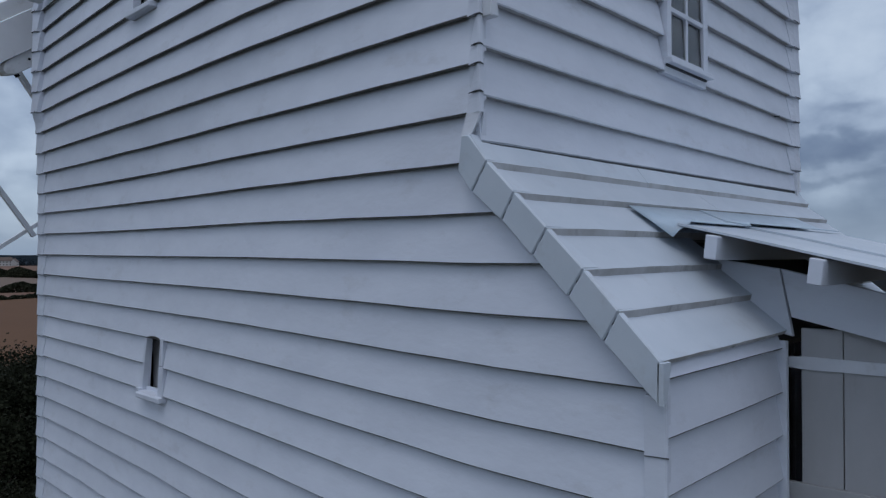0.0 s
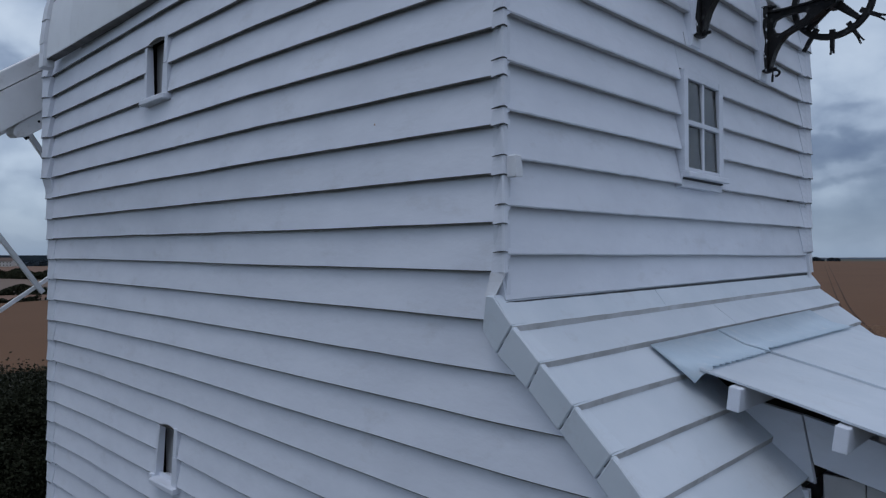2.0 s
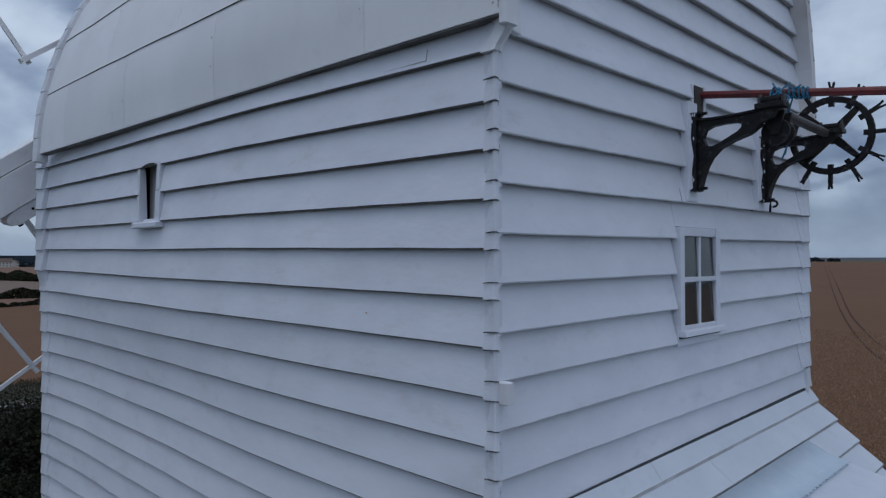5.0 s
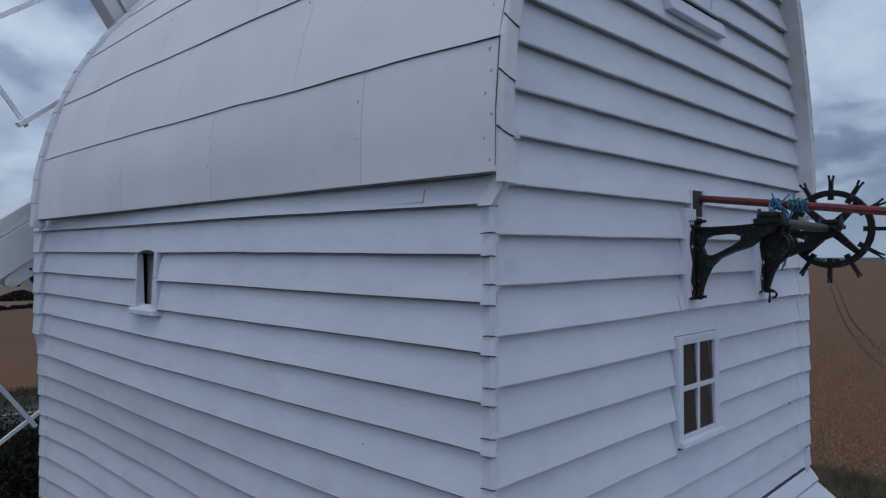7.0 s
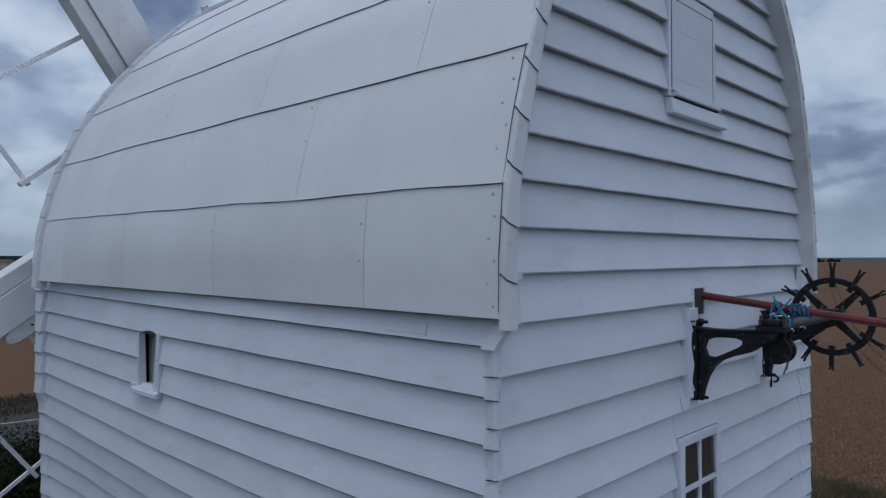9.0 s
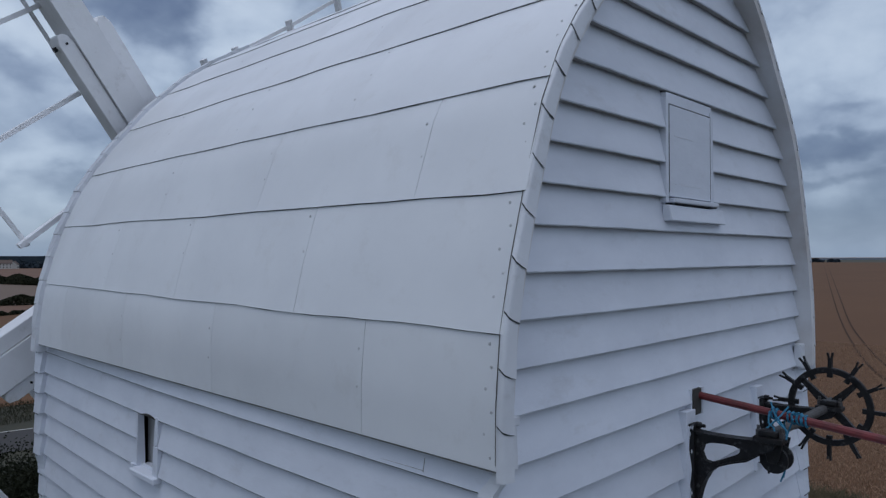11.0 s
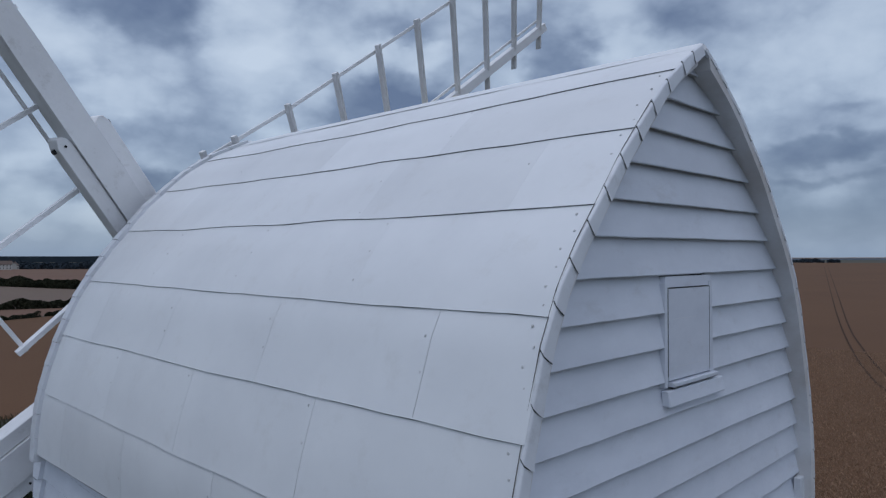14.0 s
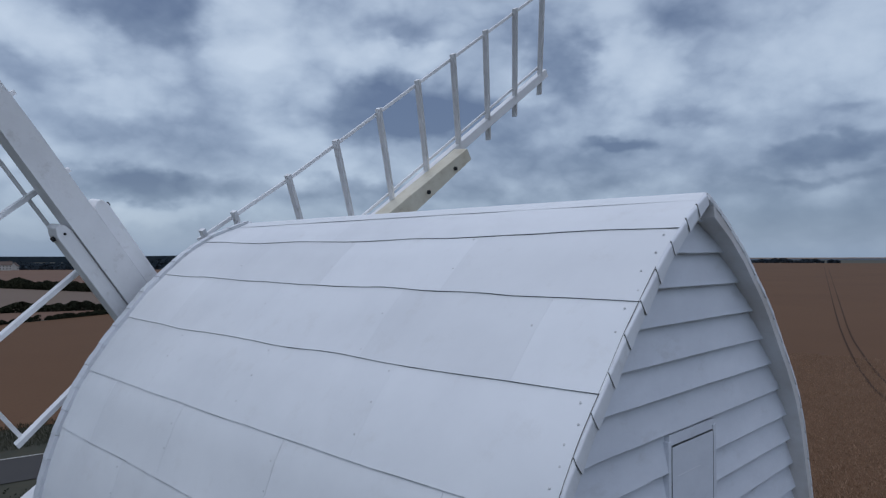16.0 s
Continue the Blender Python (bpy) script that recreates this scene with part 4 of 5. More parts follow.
corner_strip(porch, lambda z: (0.0, -0.678), -1, -1, SIDE_LIPS, BOTTOM + 0.4, -1.06, 0.003, 0.058, 440, 0.005, 0.003)
for i in range(6):
    if i < 3:
        course(i, -0.028, 1.09 if i == 0 else 1.6)
        course(i, 1.093 if i == 0 else 1.603, PW + 0.03)
    else:
        course(i, -0.028, 1.0)
        course(i, 2.3, PW + 0.03)
    (a, b), (c, d), (e, f), (g, h) = LIPS[i], LIPS[i + 1], FEET[i + 1], FEET[i]
    k = 0.004
    quad = [(a - (k * 0.5 if i else -0.02), b - (k if i else -0.02)), (c, d), (e + k * 0.7, f), (g - k * 0.7, h - k * 0.3)]
    if i == 0:
        quad = [(0.055, -0.252), (0.02, -0.2545), (c, d), (e + k * 0.7, f), (g - k * 0.7, h - k * 0.3)]
    part("verge_cap", prism(quad, "x", -0.034, -0.008, bevel=0.004), PORCH, porch)
    part("verge_cap", prism(quad, "x", PW + 0.008, PW + 0.034, bevel=0.004), PORCH, porch)
    # folded strip of the cap on the roof face
    (ya, za), (yb, zb) = (LIPS[i][0] if i else -0.010, LIPS[i][1] - 0.036 if i else -0.278), LIPS[i + 1]
    m = (za + 0.028 - zb) / (ya + 0.026 - yb)
    part("cap_flap", prism([(ya + 0.010, zb + m * (ya + 0.006 - yb) + 0.002), (yb + 0.004, zb + 0.0022), (yb + 0.006, zb - 0.006), (ya + 0.012, zb + m * (ya + 0.006 - yb) - 0.008)], "x", -0.030, 0.055 + 0.008 * (i % 3)), PORCH, porch)
part("cap_nose", prism([(-0.034, -1.085), (-0.012, -1.075), (0.012, -0.985), (0.012, -0.966), (-0.034, -0.966)], "y", -0.689, -0.670, bevel=0.0015), PORCH, porch)

part("head_joint", sweep([[(x, -0.003, -0.281 + 0.0118 * x), (x, -0.001, -0.2735 + 0.014 * x), (x, 0.03, -0.2735 + 0.014 * x), (x, 0.03, -0.292 + 0.0118 * x)] for x in (0.012, 1.2, 2.4, W - 0.01)]), GAP, porch)

# canopy over the door
def canopy_z(y):
    return -0.553 + (y + 0.41) * 0.245


def canopy_sheet(x0, x1, ya, yb, lift):
    bm = bmesh.new()
    rows = []
    for j in range(9):
        y = ya + (yb - ya) * j / 8
        rows.append([(x0 + (x1 - x0) * k / 8, y, canopy_z(y) + lift + 0.004 * noise.noise((k * 0.6 + x0, y * 3, 4.0))) for k in range(9)])
    bm = bmesh.new()
    tops = [[bm.verts.new(p) for p in r] for r in rows]
    lows = [[bm.verts.new((p[0], p[1], p[2] - 0.009)) for p in r] for r in rows]
    for j in range(8):
        for k in range(8):
            bm.faces.new((tops[j][k], tops[j][k + 1], tops[j + 1][k + 1], tops[j + 1][k])).smooth = True
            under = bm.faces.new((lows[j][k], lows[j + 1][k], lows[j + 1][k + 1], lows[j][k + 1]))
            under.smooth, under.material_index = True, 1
    for j in range(8):
        for e in (0, 8):
            bm.faces.new((tops[j][e], tops[j + 1][e], lows[j + 1][e], lows[j][e]))
            bm.faces.new((tops[e][j], tops[e][j + 1], lows[e][j + 1], lows[e][j]))
    return bm


# sheets, purlins and cheeks run on unseen to y -2.6, added to shade the door
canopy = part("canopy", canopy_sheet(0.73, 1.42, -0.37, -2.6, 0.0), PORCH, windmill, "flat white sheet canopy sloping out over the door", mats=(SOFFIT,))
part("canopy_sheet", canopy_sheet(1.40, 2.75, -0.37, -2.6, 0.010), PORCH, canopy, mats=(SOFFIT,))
for y in (-0.52, -0.87, -1.22, -1.6, -2.0, -2.4):
    z = canopy_z(y) - 0.012
    part("purlin", prism([(y + 0.024, z), (y - 0.02, z - 0.008), (y - 0.012, z - 0.095), (y + 0.034, z - 0.088)], "x", 0.69, 2.70, bevel=0.003), WHITE, canopy)
part("cheek_board", prism([(-0.43, -0.685), (-0.655, -0.72), (-0.70, -0.975), (-0.66, -0.965), (-0.38, -0.70)], "x", 0.985, 1.012, bevel=0.002), WHITE, canopy)
part("cheek_board", prism([(-0.659, -0.72), (-2.55, -1.186), (-2.55, -1.33), (-0.695, -0.902)], "x", 0.988, 1.014, bevel=0.002), WHITE, canopy)
part("cheek_board", prism([(-0.46, -0.70), (-2.55, -1.186), (-2.55, -1.33), (-0.69, -0.90)], "x", 2.66, 2.69, bevel=0.002), WHITE, canopy)
# lead apron with a scalloped foot
bm = bmesh.new()
for (xa, xb, lift) in ((0.70, 1.36, 0.0), (1.355, 2.72, 0.004)):
    n = int((xb - xa) / 0.027)
    top, mid, low = [], [], []
    for k in range(n + 1):
        x = xa + (xb - xa) * k / n
        # the free corner is dressed down on to the roof boards
        down = max(0.0, 1 - (x - xa) / 0.06) if xa < 1 else 0.0
        wob = 0.005 * noise.noise((x * 21, 3.0, 1.0))
        y_low = (-0.415 + (0.018 if k % 2 else 0) + wob) * (1 - down) - 0.365 * down
        z_low = canopy_z(-0.415) + 0.012 + (0.003 if k % 2 else 0) + (0.010 if x > 1.38 else 0.0)
        top.append((x, -0.180, -0.470 + lift + 0.0115 * (x - 0.7)))
        mid.append((x, -0.30 + 0.015 * down, (-0.520 + 0.006 * noise.noise((x * 3, 1.0, 7.0))) * (1 - down) - 0.541 * down + lift + 0.005 * (x - 0.7)))
        low.append((x, y_low, z_low * (1 - down) - 0.600 * down + lift))
    rows = [[bm.verts.new(p) for p in r] for r in (top, mid, low)]
    for A, B in zip(rows, rows[1:]):
        for k in range(n):
            bm.faces.new((A[k], A[k + 1], B[k + 1], B[k])).smooth = True
part("lead_apron", bm, LEAD, canopy, "bluish lead apron with a scalloped edge").modifiers.new("thickness", "SOLIDIFY").thickness = 0.003

# open ledged door, hinged beside the jamb
door_at = pose(1.043, -0.712, 0, 0, 0, -87)
door = thing("door", "white ledged plank door standing open under the canopy", "door")
door.matrix_world = Matrix.Translation((0, 0, ZB)) @ door_at
for k in range(7):
    part("plank", box(0.003 + k * 0.143, 0.1425 + k * 0.143, -0.012, 0.014, -2.72, -0.945 + 0.004 * math.sin(k * 3), 0.003), DOOR, door, at=(0, 0, 0))
for z in (-1.585, -2.4):
    part("ledge", box(-0.10, 0.98, -0.036, -0.0125, z - 0.06, z + 0.06, 0.004), DOOR, door, at=(0, 0, 0))
for z in (-1.075, -2.25):
    h = part("strap_hinge", prism([(-0.13, z - 0.016), (0.02, z - 0.024), (0.88, z - 0.018), (0.92, z), (0.88, z + 0.018), (0.02, z + 0.024), (-0.13, z + 0.016)], "y", -0.024, -0.0125, bevel=0.002), CAP, door, "white-painted iron strap hinge", at=(0, 0, 0))
    part("hinge_pin", tube([(-0.095, -0.028, z - 0.045), (-0.095, -0.028, z + 0.05)], 0.016, 8), CAP, h)

# ---------------------------------------------------------------- sails
TILT_S = math.atan(0.1)
HUB = Vector((1.66, 5.29, 2.52 + ZB))
U = Vector((0, -math.sin(TILT_S), math.cos(TILT_S)))
part("windshaft", tube([(HUB.x, LEN - 0.5, 2.47), (HUB.x, 5.05, 2.50), (HUB.x, 5.6, 2.55)], [0.2, 0.2, 0.17], 14), IRON, windmill, "black iron windshaft end")


def sail(angle, first_bar, outward, hem, end_paint, wz, tw, step, bars=9, clamp=(2.10, 2.10), early=(), lead=0.62, back=0.14):
    """Common sail: stock with clamps, whip, sail bars set at a weather angle, rails along the bars."""
    e = thing("sail", "white open-framed windmill sail without cloth", "sail", "sails of the mill")
    a = radians(angle)
    X = Vector((1, 0, 0))
    r = X * math.cos(a) + U * math.sin(a)
    s = U * math.cos(a) - X * math.sin(a)
    n = r.cross(s)
    e.matrix_world = Matrix.Translation(HUB - n * outward) @ Matrix((r, s, n)).transposed().to_4x4()
    O = (0, 0, 0)
    if end_paint is SAIL:
        part("stock", sweep([[(x, -v, -0.13), (x, w, -0.13), (x, w, 0.13), (x, -v, 0.13)] for x, v, w in ((0.0, back, 0.14), (2.9, back, 0.14), (4.7, back - 0.055, 0.085))]), SAIL, e, at=O)
    else:
        part("stock", box(0.0, 2.9, -back, 0.14, -0.13, 0.13, 0.012), SAIL, e, at=O)
        bm = sweep([[(x, -v, -0.12), (x, w, -0.12), (x, w, 0.12), (x, -v, 0.12)] for x, v, w in ((2.903, back - 0.01, 0.13), (4.7, back - 0.055, 0.085))])
        part("stock_end", bm, end_paint, e, "cream-painted outer stock end", at=O)
    for sg, z0 in ((-1, -0.13), (1, -0.13)):
        o = 0.148 if sg > 0 else -back - 0.008
        m = clamp[0 if sg < 0 else 1] - 2.10
        rim = [(0.2, o), (2.0 + m, o), (2.07 + m, o + 0.02 * sg), (2.10 + m, o + 0.06 * sg), (2.09 + m, o + 0.1 * sg), (2.02 + m, o + 0.13 * sg), (0.2, o + 0.13 * sg)]
        c = part("clamp", prism(rim, "z", -0.12, 0.10, bevel=0.006), SAIL, e, at=O)
        for q in (2.0 + m, 0.9):
            part("bolt", tube([(q, o + 0.12 * sg, 0.0), (q, o + 0.16 * sg, 0.0)], 0.022, 8), IRON, c)
        if m and sg > 0:
            part("bolt", tube([(2.10, o + 0.065 * sg, 0.09), (2.10, o + 0.065 * sg, 0.112)], 0.011, 8), IRON, c)
    tip = first_bar + step * (bars - 1)

    def swing(q):
        return 0.040 * max(0.0, 1.9 - q) if early else 0.0
    part("whip", box(1.2, tip + 0.16, -0.03, 0.095, wz - 0.055, -0.132, 0.006), SAIL, e, at=O)
    for q in [first_bar - g for g in early] + [first_bar + step * k for k in range(bars)]:
        lo, hi = -0.26, hem + swing(q) + (0.10 if q < first_bar else 0.07)
        rings = [[(q - 0.019, v, wz + v * tw - 0.040), (q + 0.021, v, wz + v * tw - 0.040), (q + 0.021, v, wz + v * tw + 0.040), (q - 0.019, v, wz + v * tw + 0.040)] for v in (lo, hi)]
        part("sail_bar", sweep(rings), SAIL, e, at=O)
    for v, wd in ((0.20, 0.016), (hem, 0.018)):
        zc = wz + v * tw - 0.040
        ends = (first_bar - lead if v > 1 else 1.2, 1.9, tip + 0.08)
        rail = [[(q, u + (swing(q) if v > 1 else 0.0), w) for u, w in ((v - wd, zc - 0.013), (v + wd, zc - 0.013), (v + wd, zc + 0.011), (v - wd, zc + 0.011))] for q in ends]
        part("sail_rail", sweep(rail), SAIL, e, at=O)
    for q in (4.35, 3.75):
        part("bolt", tube([(q, -0.02, 0.115), (q, -0.02, 0.145)], 0.03, 6), IRON, e, at=O)
    return e


sail(36.5, 1.15, 0.06, 1.33, CREAM, -0.19, 0.394, 0.738, early=(0.38,), lead=0.43)
sail(126.5, 0.895, -0.06, 1.465, SAIL, -0.30, 0.346, 0.779, clamp=(2.19, 2.19), lead=0.05, back=0.10)
sail(216.5, 1.38, 0.06, 1.60, SAIL, -0.30, -0.12, 0.738, clamp=(2.88, 2.34))
sail(306.5, 1.06, -0.06, 1.40, SAIL, -0.25, 0.35, 0.738)

# ---------------------------------------------------------------- hoist gear on the tail
BRX = (1.535, 2.47)
REACH = 0.40
gear = thing("hoist_bracket", "black cast-iron wall bracket carrying a short shaft", "bracket", "brackets on the tail wall")


def bracket(x, nose):
    e = gear if x == BRX[0] else thing("hoist_bracket", "black cast-iron wall bracket carrying a short shaft", "bracket", "brackets on the tail wall")
    part("pad", box(x - 0.055, x + 0.05, -0.012, 0.03, 0.94, 1.435, 0.004), WHITE, e, "white timber pad behind the bracket")
    part("back_plate", box(x - 0.045, x + 0.03, -0.045, -0.012, 0.985, 1.375, 0.006), IRON, e)
    t0, t1 = x - 0.02, x + 0.012
    # one casting: straight arm, sweeping brace, a pointed oval opening between them
    hole = [(-0.070, 1.245), (-0.084, 1.283), (-0.12, 1.298), (-0.175, 1.303), (-0.23, 1.302), (-0.257, 1.291), (-0.255, 1.276), (-0.235, 1.259), (-0.195, 1.238), (-0.15, 1.215), (-0.115, 1.201), (-0.086, 1.206)]
    rim = [(-0.03, 1.245), (-0.03, 1.334), (-0.12, 1.330), (-0.18, 1.331), (-0.24, 1.333), (-0.32, 1.336), (-0.345, 1.285), (-0.29, 1.248), (-0.215, 1.224), (-0.15, 1.196), (-0.105, 1.155), (-0.03, 1.12)]
    bm = bmesh.new()
    for k in range(12):
        j = (k + 1) % 12
        prism([rim[k], rim[j], hole[j], hole[k]], "x", t0, t1, bm)
    prism([rim[11], rim[10], (-0.078, 1.105), (-0.060, 1.055), (-0.048, 1.0), (-0.03, 1.0)], "x", t0, t1, bm)
    prism([rim[5], rim[6], (-nose, 1.305), (-nose - 0.02, 1.346), (-0.36, 1.346)], "x", t0, t1, bm)
    bmesh.ops.remove_doubles(bm, verts=bm.verts[:], dist=0.0004)
    part("casting", bm, IRON, e)
    part("flange", prism([(-0.045, 1.334), (-0.12, 1.3305), (-0.24, 1.3335), (-nose, 1.346), (-nose, 1.354), (-0.24, 1.343), (-0.12, 1.340), (-0.045, 1.344)], "x", x - 0.036, x + 0.028), IRON, e)
    part("rib", prism([(-0.047, 1.0), (-0.060, 1.055), (-0.078, 1.105), (-0.105, 1.155), (-0.15, 1.196), (-0.215, 1.224), (-0.29, 1.248), (-0.345, 1.285),
                       (-0.348, 1.279), (-0.293, 1.241), (-0.218, 1.217), (-0.154, 1.189), (-0.111, 1.149), (-0.084, 1.101), (-0.067, 1.053), (-0.054, 1.0)], "x", x - 0.034, x + 0.026), IRON, e)
    part("paint_edge", prism([(-0.030, 1.0), (-0.012, 0.99), (-0.012, 1.37), (-0.024, 1.36), (-0.020, 1.25), (-0.034, 1.16), (-0.024, 1.08)], "x", x - 0.0475, x - 0.0445), WHITE, e, "white paint smeared on the casting's edge")
    r = random.Random(int(x * 100))
    for k in range(16):
        z, y = r.uniform(0.99, 1.37), -0.045 + 0.028 * r.random() ** 0.7
        w, h = r.uniform(0.002, 0.006), r.uniform(0.003, 0.014)
        part("paint_fleck", prism([(y - w, z), (y, z - h), (y + w * 0.8, z - h * 0.2), (y + w * 0.2, z + h)], "x", x - 0.0468, x - 0.0448), WHITE, e)
    for z in (1.37, 1.0):
        part("bolt", tube([(x - 0.005, -0.04, z), (x - 0.005, -0.062, z), (x - 0.005, -0.064, z), (x - 0.005, -0.085, z)], [0.018, 0.017, 0.009, 0.008], 6), IRON, e)
    part("bearing", box(x - 0.048, x + 0.04, -nose - 0.055, -nose + 0.075, 1.347, 1.372, 0.005), IRON, e)
    part("bearing_cap", box(x - 0.040, x + 0.034, -nose - 0.030, -nose + 0.055, 1.372, 1.402, 0.012), IRON, e)
    for y in (-nose - 0.042, -nose + 0.062):
        part("bolt", tube([(x - 0.006, y, 1.37), (x - 0.006, y, 1.398), (x - 0.006, y, 1.400), (x - 0.006, y, 1.418)], [0.013, 0.013, 0.008, 0.008], 6), STEEL, e)
    return e


bracket(BRX[0], REACH)
b2 = bracket(BRX[1], REACH)
hook = [(BRX[1], -0.058, 0.925), (BRX[1], -0.060, 0.960), (BRX[1], -0.062, 0.992)] + [(BRX[1] + 0.004, -0.078 - 0.020 * math.cos(radians(q)), 0.975 + 0.018 * math.sin(radians(q))) for q in range(70, -130, -25)]
part("hook", tube(hook, 0.007, 7), IRON, b2)
drum = part("hoist_drum", tube([(q, -0.382, 1.25) for q in (1.595, 1.609, 1.615, 1.660, 1.666, 1.680)], [0.064, 0.064, 0.046, 0.046, 0.064, 0.064], 20), IRON,
            None, smooth=False)
tagged(drum, "small black iron rope drum hung from the bracket", "drum")
part("hanger", prism([(-0.36, 1.235), (-0.404, 1.235), (-0.43, 1.346), (-0.33, 1.346)], "x", 1.578, 1.597, bevel=0.003), IRON, drum)
part("hanger", prism([(-0.36, 1.235), (-0.404, 1.235), (-0.43, 1.346), (-0.33, 1.346)], "x", 1.675, 1.693, bevel=0.003), IRON, drum)

# chain wheel on its shaft
WX, WY, WZ = 2.55, -0.366, 1.352
wheel = thing("chain_wheel", "black iron spoked chain wheel with forked prongs", "wheel")
part("shaft", tube([(1.53, WY, 1.362), (2.1, WY, 1.356), (WX + 0.06, WY, WZ)], 0.024, 12), STEEL, wheel, "worn steel shaft")
part("hub", tube([(WX - 0.05, WY, WZ), (WX + 0.05, WY, WZ)], 0.045, 14), IRON, wheel)
R_IN, R_OUT = 0.185, 0.222
ring = [[(WX + dx, WY + rr * math.cos(a), WZ + rr * math.sin(a)) for dx, rr in ((-0.014, R_IN + 0.003), (-0.014, R_OUT - 0.004), (-0.008, R_OUT), (0.008, R_OUT), (0.014, R_OUT - 0.004), (0.014, R_IN + 0.003))]
        for a in [k * math.tau / 40 for k in range(41)]]
part("rim", sweep(ring, caps=False), IRON, wheel)
for k in range(4):
    a = radians(44 + 90 * k)
    c, s_ = math.cos(a), math.sin(a)
    rings = [[(WX + dx, WY + rr * c - w * s_ * sg, WZ + rr * s_ + w * c * sg) for dx, sg in ((-0.014, -1), (0.014, -1), (0.014, 1), (-0.014, 1))] for rr, w in ((0.03, 0.024), (0.195, 0.0135))]
    part("spoke", sweep(rings), IRON, wheel)
for k in range(12):
    a = radians(1 + 30 * k)
    c, s_ = math.cos(a), math.sin(a)

    def P(rr, w, dx):
        return (WX + dx, WY + rr * c - w * s_, WZ + rr * s_ + w * c)
    bm = sweep([[P(rr, -w, -0.012), P(rr, w, -0.012), P(rr, w, 0.012), P(rr, -w, 0.012)] for rr, w in ((0.165, 0.014), (0.19, 0.014), (0.191, 0.0105), (0.275, 0.0105))])
    for sg in (-1, 1):
        sweep([[P(rr, m - 0.005, sg * dx - 0.007), P(rr, m + 0.005, sg * dx - 0.007), P(rr, m + 0.005, sg * dx + 0.007), P(rr, m - 0.005, sg * dx + 0.007)] for rr, m, dx in ((0.262, sg * 0.004, 0.003), (0.305, sg * 0.011, 0.010))], bm)
    part("prong", bm, IRON, wheel)

# red pole from a slot in the tail
pole_a, pole_b = Vector((1.64, 0.2, 1.518)), Vector((1.765, -1.28, 1.335))
slot = part("slot", box(1.576, 1.668, -0.004, 0.012, 1.40, 1.53), INSIDE, windmill, "dark slot for the pole in the boards")
part("slot_lining", box(1.668, 1.69, -0.012, 0.03, 1.40, 1.535, 0.003), WHITE, slot)
part("slot_lining", box(1.560, 1.576, 0.001, 0.03, 1.40, 1.535, 0.003), WHITE, slot)
pole = part("pole", tube([pole_a.lerp(pole_b, t) for t in (0.1, 0.4, 0.7, 1.0)], [0.019, 0.019, 0.020, 0.020], 10), RED, None)
tagged(pole, "dull red painted pole sticking out of the tail wall", "pole")

# blue rope lashing pole to bracket
rope = thing("rope", "bright blue rope lashed round the pole with loose ends", "rope")


def pole_pt(y):
    t = (y - pole_a.y) / (pole_b.y - pole_a.y)
    return pole_a.lerp(pole_b, t)


def coil(ya, yb, turns, rad, jitter, seed):
    pts = []
    n = turns * 14
    for i in range(n + 1):
        t = i / n
        c = pole_pt(ya + (yb - ya) * t)
        a = t * turns * math.tau
        rr = rad + jitter * math.sin(a * 0.37 + seed)
        pts.append(c + Vector((math.cos(a) * rr, 0.004 * math.sin(a * 0.5), math.sin(a) * rr)))
    return pts


part("coil", tube(coil(-0.35, -0.38, 3, 0.024, 0.003, 1), 0.0058, 6), ROPE, rope)
part("coil", tube(coil(-0.42, -0.50, 8, 0.024, 0.003, 2), 0.0056, 6), ROPE, rope)


def strand(pts, r=0.0042):
    P = [Vector(p) for p in pts]
    out = []
    for i in range(len(P) - 1):
        p0, p1, p2, p3 = P[max(i - 1, 0)], P[i], P[i + 1], P[min(i + 2, len(P) - 1)]
        for k in range(5):
            t = k / 5
            out.append(0.5 * ((2 * p1) + (p2 - p0) * t + (2 * p0 - 5 * p1 + 4 * p2 - p3) * t * t + (3 * p1 - p0 - 3 * p2 + p3) * t ** 3))
    out.append(P[-1])
    return tube(out, r, 6)


strands = [
    [(1.69, -0.34, 1.50), (1.62, -0.38, 1.46), (1.60, -0.42, 1.42), (1.58, -0.45, 1.39)],
    [(1.69, -0.42, 1.49), (1.63, -0.40, 1.45), (1.58, -0.37, 1.41), (1.56, -0.35, 1.385)],
    [(1.66, -0.36, 1.47), (1.60, -0.40, 1.43), (1.57, -0.45, 1.40), (1.53, -0.46, 1.37)],
    [(1.67, -0.34, 1.46), (1.60, -0.36, 1.42), (1.55, -0.40, 1.408), (1.50, -0.42, 1.39)],
    [(1.68, -0.47, 1.47), (1.70, -0.40, 1.42), (1.70, -0.405, 1.36), (1.70, -0.398, 1.28), (1.69, -0.405, 1.20), (1.68, -0.385, 1.13)],
    [(1.66, -0.45, 1.44), (1.69, -0.415, 1.36), (1.71, -0.40, 1.30), (1.70, -0.405, 1.23), (1.69, -0.395, 1.15)],
]
for p in strands:
    part("strand", strand(p), ROPE, rope)

